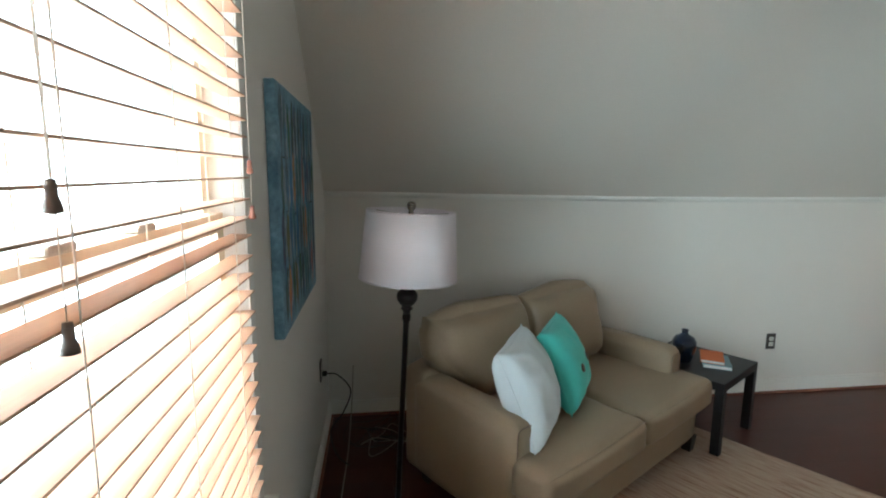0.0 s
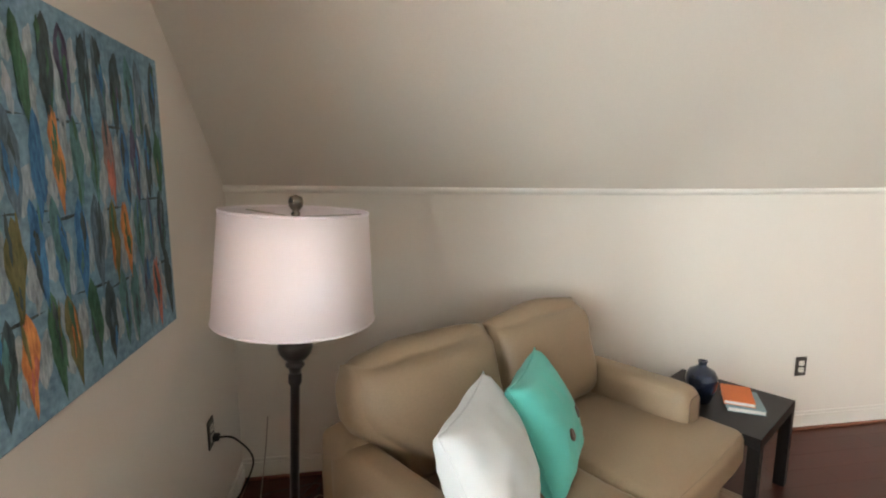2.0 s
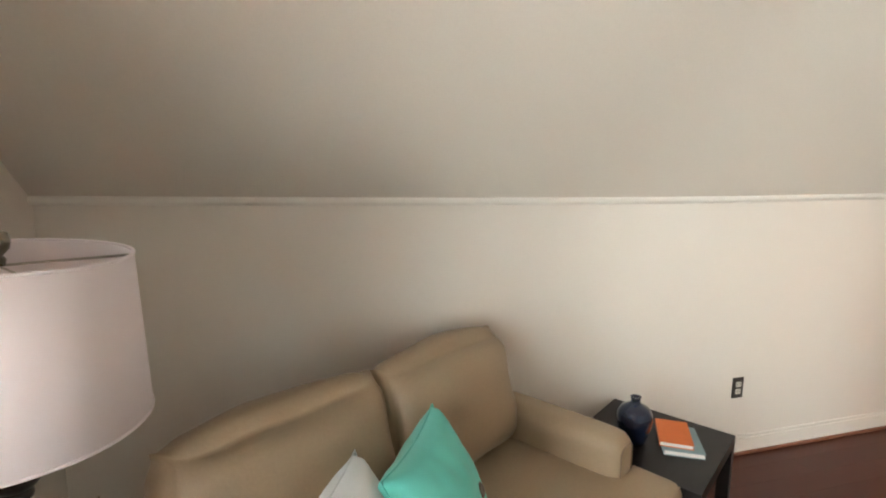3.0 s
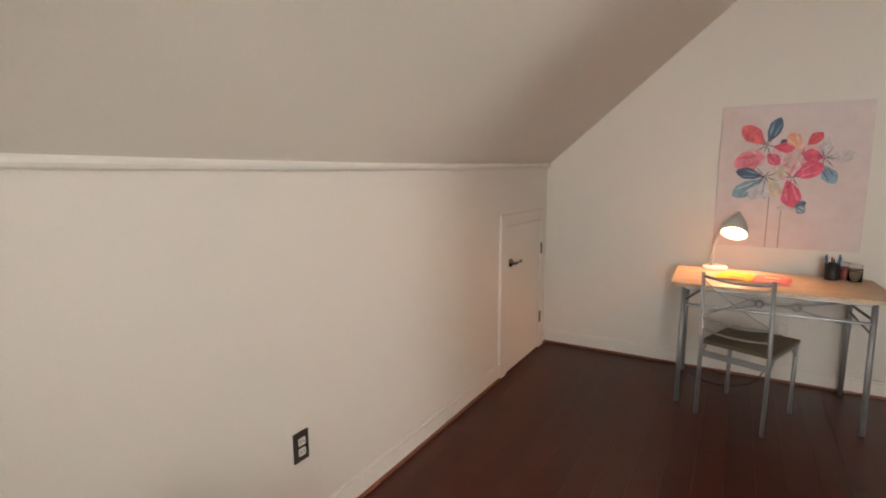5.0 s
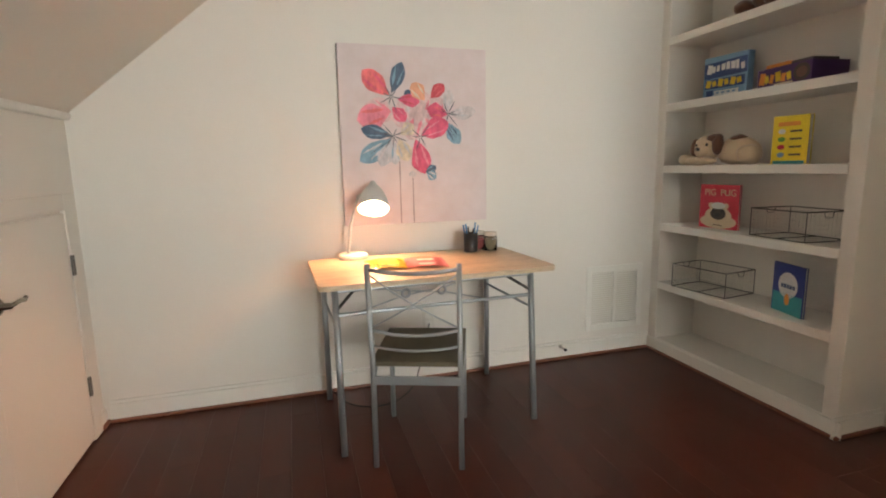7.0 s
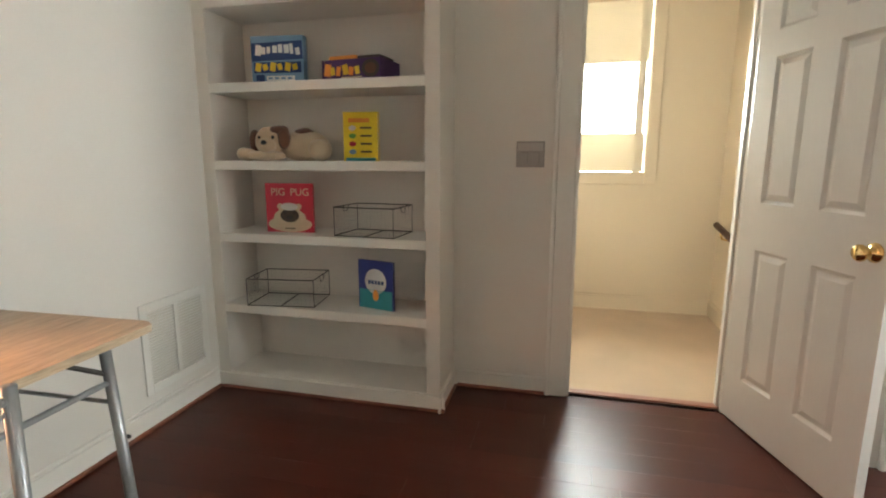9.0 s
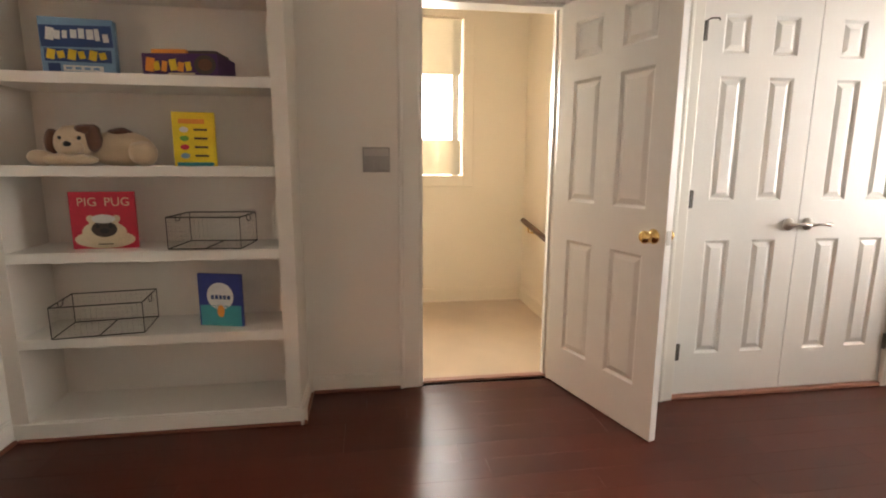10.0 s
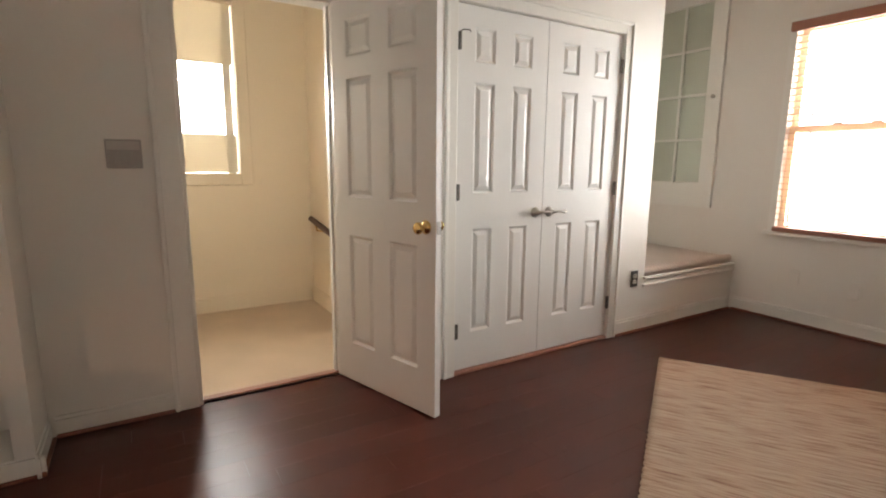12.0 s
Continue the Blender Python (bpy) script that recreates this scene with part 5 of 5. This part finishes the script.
def patch(parent, x0, x1, z0_, z1_, y, mat, tilt_=0.0, name="print"):
    b = boxed(x0, x1, y - 0.0006, y, z0_, z1_)
    if tilt_:
        bmesh.ops.rotate(b, cent=((x0 + x1) / 2, y, (z0_ + z1_) / 2), matrix=Matrix.Rotation(radians(tilt_), 3, "Y"), verts=b.verts)
    return part(name, b, mat, parent)


def disc(parent, x, z, rx, rz, y, mat, name="print", n=28):
    b = bmesh.new()
    vs = [b.verts.new((x + rx * math.cos(2 * math.pi * i / n), y, z + rz * math.sin(2 * math.pi * i / n))) for i in range(n)]
    f = b.faces.new(vs)
    f.normal_update()
    if f.normal.y > 0:
        f.normal_flip()
    return part(name, b, mat, parent)


# each of these faces -y in its own axes and is turned to face the room
g = carton("game_box", pose(5.455, SY - 0.03, SHELF[3], 0, 0, 180 + 6), 0.275, 0.235, 0.05, [BLUEBOX], "upright blue board-game box with yellow band", "game box")
patch(g, -0.134, 0.134, 0.118, 0.205, -0.0255, DEEPBLUE, -2)
for i, (w_, h_) in enumerate(((0.030, 0.050), (0.022, 0.034), (0.018, 0.032), (0.024, 0.034), (0.022, 0.040), (0.026, 0.040), (0.018, 0.048), (0.022, 0.034))):
    x, z = -0.112 + i * 0.030, 0.142 + 0.012 * math.sin(math.pi * i / 7)
    patch(g, x, x + w_, z, z + h_, -0.0265, WHITEP, 8 - 2 * i, "letter_bar")
patch(g, -0.125, 0.125, 0.058, 0.110, -0.0255, DEEPBLUE)
for i, (w_, h_) in enumerate(((0.030, 0.040), (0.026, 0.034), (0.030, 0.042), (0.024, 0.036), (0.030, 0.040), (0.026, 0.034))):
    x = -0.116 + i * 0.039
    patch(g, x, x + w_, 0.066 + 0.005 * (i % 2), 0.066 + h_, -0.0265, YEL, 12 * (-1) ** i, "letter_bar")
patch(g, -0.06, 0.09, 0.020, 0.044, -0.0255, WHITEP)
for i in range(4):
    patch(g, -0.05 + i * 0.034, -0.028 + i * 0.034, 0.027, 0.037, -0.0262, BLUEBOX, 0, "letter_bar")
patch(g, -0.115, -0.07, 0.014, 0.050, -0.0255, DEEPBLUE)
g = carton("game_box", pose(5.010, SY - 0.02, SHELF[3], 0, 0, 180 - 7), 0.315, 0.092, 0.20, [PURPLE], "flat purple game box with orange lettering", "game box")
for i, (w_, h_) in enumerate(((0.036, 0.056), (0.024, 0.040), (0.022, 0.042), (0.030, 0.050), (0.026, 0.038), (0.024, 0.040))):
    x = -0.142 + i * 0.033
    patch(g, x, x + w_, 0.018 + 0.004 * (i % 2), 0.018 + h_, -0.1008, (ORP, YEL)[i % 2], 9 * (-1) ** i, "letter_bar")
patch(g, -0.05, 0.06, 0.006, 0.013, -0.1008, CREAMP)
disc(g, 0.105, 0.046, 0.046, 0.040, -0.1006, DKBR)
disc(g, 0.105, 0.046, 0.030, 0.024, -0.1010, PLUSHB)
part("lid_flap", boxed(-0.125, 0.02, -0.085, 0.0, 0.092, 0.112, 0.003), ORP, g, "orange lid flap")
part("lid_flap", boxed(0.03, 0.150, -0.09, 0.05, 0.092, 0.106, 0.004), DKBR, g, "dark brown lid flap")


def blob(bm_, at, s, mat_index=0, turn=None, u=18, v=12):
    before = set(bm_.faces)
    bmesh.ops.create_uvsphere(bm_, u_segments=u, v_segments=v, radius=1, matrix=Matrix.Translation(at) @ (turn or Matrix.Identity(4)) @ Matrix.Diagonal((*s, 1)))
    for f in bm_.faces:
        if f not in before:
            f.material_index = mat_index
            f.smooth = True


def fuzz(bm_, amount=0.006):
    for v in bm_.verts:
        v.co += noise.noise_vector(v.co * 26) * amount


b = bmesh.new()
blob(b, (0.07, 0.0, 0.075), (0.135, 0.075, 0.078))
blob(b, (0.17, -0.03, 0.055), (0.055, 0.07, 0.055))
blob(b, (-0.085, -0.055, 0.098), (0.082, 0.066, 0.074))
blob(b, (-0.075, -0.110, 0.078), (0.046, 0.034, 0.036))
blob(b, (-0.10, -0.10, 0.026), (0.12, 0.045, 0.026))
blob(b, (-0.20, -0.10, 0.032), (0.05, 0.04, 0.032))
blob(b, (-0.005, -0.07, 0.115), (0.034, 0.030, 0.060), 1)
blob(b, (-0.165, -0.07, 0.100), (0.028, 0.030, 0.056), 1)
blob(b, (-0.035, -0.070, 0.150), (0.040, 0.034, 0.026), 1)
blob(b, (0.075, -0.005, 0.138), (0.055, 0.040, 0.026), 1)
blob(b, (-0.072, -0.146, 0.088), (0.016, 0.010, 0.012), 2)
blob(b, (-0.040, -0.116, 0.116), (0.008, 0.006, 0.008), 2)
blob(b, (-0.112, -0.116, 0.116), (0.008, 0.006, 0.008), 2)
fuzz(b)
pd = part("plush_dog", b, [PLUSH, PLUSHB, BLACKP])
tagged(pd, "cream and brown plush dog lying on the shelf", "plush toy")
pd.matrix_basis = pose(5.388, SY + 0.0, SHELF[2], 0, 0, 180) @ Matrix.Diagonal((1.0, 1.0, 1.0, 1))
b = bmesh.new()
blob(b, (0, 0, 0.09), (0.08, 0.07, 0.09))
blob(b, (0.0, -0.03, 0.20), (0.06, 0.055, 0.055))
blob(b, (-0.09, -0.05, 0.04), (0.045, 0.07, 0.04))
blob(b, (0.09, -0.05, 0.04), (0.045, 0.07, 0.04))
fuzz(b)
pb = part("plush_bear", b, PLUSHB)
tagged(pb, "brown plush toy sitting on a high shelf", "plush toy")
pb.matrix_basis = pose(5.22, SY - 0.02, SHELF[4], 0, 0, 180)
b = bmesh.new()
blob(b, (0, 0, 0.08), (0.10, 0.07, 0.08))
blob(b, (-0.06, -0.04, 0.15), (0.06, 0.055, 0.05))
fuzz(b)
pe = part("plush_toy", b, PLUSH)
tagged(pe, "cream plush toy on a high shelf", "plush toy")
pe.matrix_basis = pose(5.04, SY - 0.02, SHELF[4], 0, 0, 180)


def upright_book(name, x, y, z, turn, w, h, t, cover, label):
    k = thing(name, pose(x, y, z, 0, 0, 180 + turn), label, "book")
    b_ = bmesh.new()
    box(b_, -w / 2, w / 2, -t / 2, -t / 2 + 0.003, 0, h)
    box(b_, -w / 2, w / 2, t / 2 - 0.003, t / 2, 0, h)
    box(b_, -w / 2, -w / 2 + 0.003, -t / 2 + 0.003, t / 2 - 0.003, 0, h)
    part("cover", b_, cover, k)
    part("pages", boxed(-w / 2 + 0.003, w / 2 - 0.004, -t / 2 + 0.003, t / 2 - 0.003, 0.003, h - 0.003), PAPER, k, "white pages")
    return k


yb = upright_book("yellow_book", 5.01, SY, SHELF[2], 8, 0.172, 0.235, 0.034, plain("book_yellow", (0.78, 0.60, 0.03)), "small yellow board book standing upright")
patch(yb, -0.06, 0.045, 0.185, 0.205, -0.0175, ORP, 0, "title_bar")
for i in range(4):
    z = 0.155 - i * 0.038
    patch(yb, 0.0, 0.055, z, z + 0.009, -0.0175, DKBR, 0, "text_bar")
    disc(yb, -0.04, z + 0.004, 0.018, 0.012, -0.0178, (WHITEP, GREENP, REDP, BLUEBOX)[i])
patch(yb, -0.075, 0.075, 0.0, 0.016, -0.0175, TEALP)

rb = upright_book("red_book", 5.42, SY, SHELF[1], 4, 0.262, 0.255, 0.016, REDP, "red picture book standing upright")
for word, x in (("PIG", -0.060), ("PUG", 0.060)):
    wb = text_mesh(word, 0.054)
    bmesh.ops.transform(wb, matrix=pose(x, -0.0088, 0.192, 90, 0, 0), verts=wb.verts)
    part("title_word", wb, CREAMP, rb, "cream title lettering")
disc(rb, 0.0, 0.042, 0.122, 0.041, -0.0086, CREAMP)
disc(rb, 0.0, 0.075, 0.090, 0.050, -0.0088, CREAMP)
disc(rb, 0.0, 0.098, 0.062, 0.056, -0.0090, CREAMP)
disc(rb, 0.0, 0.088, 0.052, 0.036, -0.0094, DKBR)
disc(rb, 0.0, 0.134, 0.048, 0.020, -0.0095, WHITEP)
for x in (-0.026, 0.026):
    disc(rb, x, 0.102, 0.009, 0.009, -0.0097, BLACKP, "eye")
disc(rb, 0.0, 0.080, 0.020, 0.012, -0.0097, BLACKP)
patch(rb, -0.03, 0.03, 0.018, 0.023, -0.0092, DKBR, 0, "text_bar")
disc(rb, -0.052, 0.135, 0.016, 0.016, -0.0094, CREAMP)
disc(rb, 0.052, 0.135, 0.016, 0.016, -0.0094, CREAMP)

nb = upright_book("blue_book", 4.945, SY + 0.01, SHELF[0], -14, 0.215, 0.252, 0.014, NIGHT, "blue picture book with a white moon")
patch(nb, -0.1, 0.1, 0.0, 0.10, -0.0074, TEALP)
disc(nb, 0.0, 0.012, 0.098, 0.024, -0.0078, GREENP)
disc(nb, 0.0, 0.145, 0.066, 0.066, -0.0080, WHITEP)
for i in range(5):
    patch(nb, -0.045 + i * 0.02, -0.03 + i * 0.02, 0.130, 0.150, -0.0086, DEEPBLUE, 0, "letter_bar")
disc(nb, 0.0, 0.072, 0.018, 0.030, -0.0084, ORP)


def basket(m):
    k = thing("wire_basket", m, "open dark wire basket, empty, on the shelf", "basket", "wire baskets")
    w, d, h = 0.36, 0.25, 0.145
    for z, r in ((0.004, 0.0030), (h, 0.0030)):
        part("rim", tubed([(-w / 2, -d / 2, z), (w / 2, -d / 2, z), (w / 2, d / 2, z), (-w / 2, d / 2, z)], r, 6, True), WIRE, k)
    part("cross_bar", tubed([(0, -d / 2, 0.004), (0, d / 2, 0.004)], 0.003, 6), WIRE, k)
    for x in (-w / 2, w / 2):
        for y in (-d / 2, d / 2):
            part("upright", tubed([(x, y, 0.004), (x, y, h)], 0.0022, 6), WIRE, k)
    for s in (-1, 1):
        part("handle", tubed([(s * w / 2, -0.03, h), (s * (w / 2 + 0.004), -0.02, h - 0.028), (s * (w / 2 + 0.004), 0.02, h - 0.028), (s * w / 2, 0.03, h)], 0.002, 6), WIRE, k)
    b_ = bmesh.new()
    for i in range(1, 16):
        x = -w / 2 + w * i / 16
        for y in (-d / 2, d / 2):
            tube(b_, [(x, y, 0.004), (x, y, h)], 0.0002, 4)
    for i in range(1, 10):
        y = -d / 2 + d * i / 10
        for x in (-w / 2, w / 2):
            tube(b_, [(x, y, 0.004), (x, y, h)], 0.0002, 4)
    for i in range(1, 7):
        z = h * i / 7
        tube(b_, [(-w / 2, -d / 2, z), (w / 2, -d / 2, z), (w / 2, d / 2, z), (-w / 2, d / 2, z)], 0.0002, 4, True)
    mesh_ = part("mesh", b_, WIRE, k, "fine wire mesh")
    mesh_["kind"] = "stuff"
    return k


bk = basket(pose(5.46, SY - 0.02, SHELF[0], 0, 0, 8))
copy_thing(bk, pose(4.965, SY - 0.03, SHELF[1], 0, 0, -4) @ Matrix.Diagonal((0.88, 1, 1, 1)))

# ---- floorboards ----
floor = tagged(new("floor"), "dark reddish-brown glossy hardwood floor", "floor", kind="structure")
PW, PL = 0.128, 1.22
meshes = {}


def plank_mesh(length, width):
    key = (round(length, 3), round(width, 3))
    if key not in meshes:
        b_ = bmesh.new()
        box(b_, 0.0002, length - 0.0002, 0.0002, width - 0.0002, -0.014, 0.0)
        up = [e for e in b_.edges if all(v.co.z > -0.001 for v in e.verts)]
        bmesh.ops.bevel(b_, geom=up, offset=0.0004, segments=1, affect="EDGES")
        me = bpy.data.meshes.new("plank")
        b_.to_mesh(me)
        b_.free()
        me.materials.append(PLANK)
        meshes[key] = me
    return meshes[key]


rnd = random.Random(3)
y, row = D - 0.03, 0
while y < K - 1e-3:
    width = min(PW, K - y)
    x = W
    first = round(rnd.uniform(0.3, PL), 1)
    while x < E - 1e-3:
        length = min(first if x == W else PL, E - x)
        p = new("plank", plank_mesh(length, width))
        p.parent = floor
        p.location = (x, y, 0)
        x += length
    y += width
    row += 1
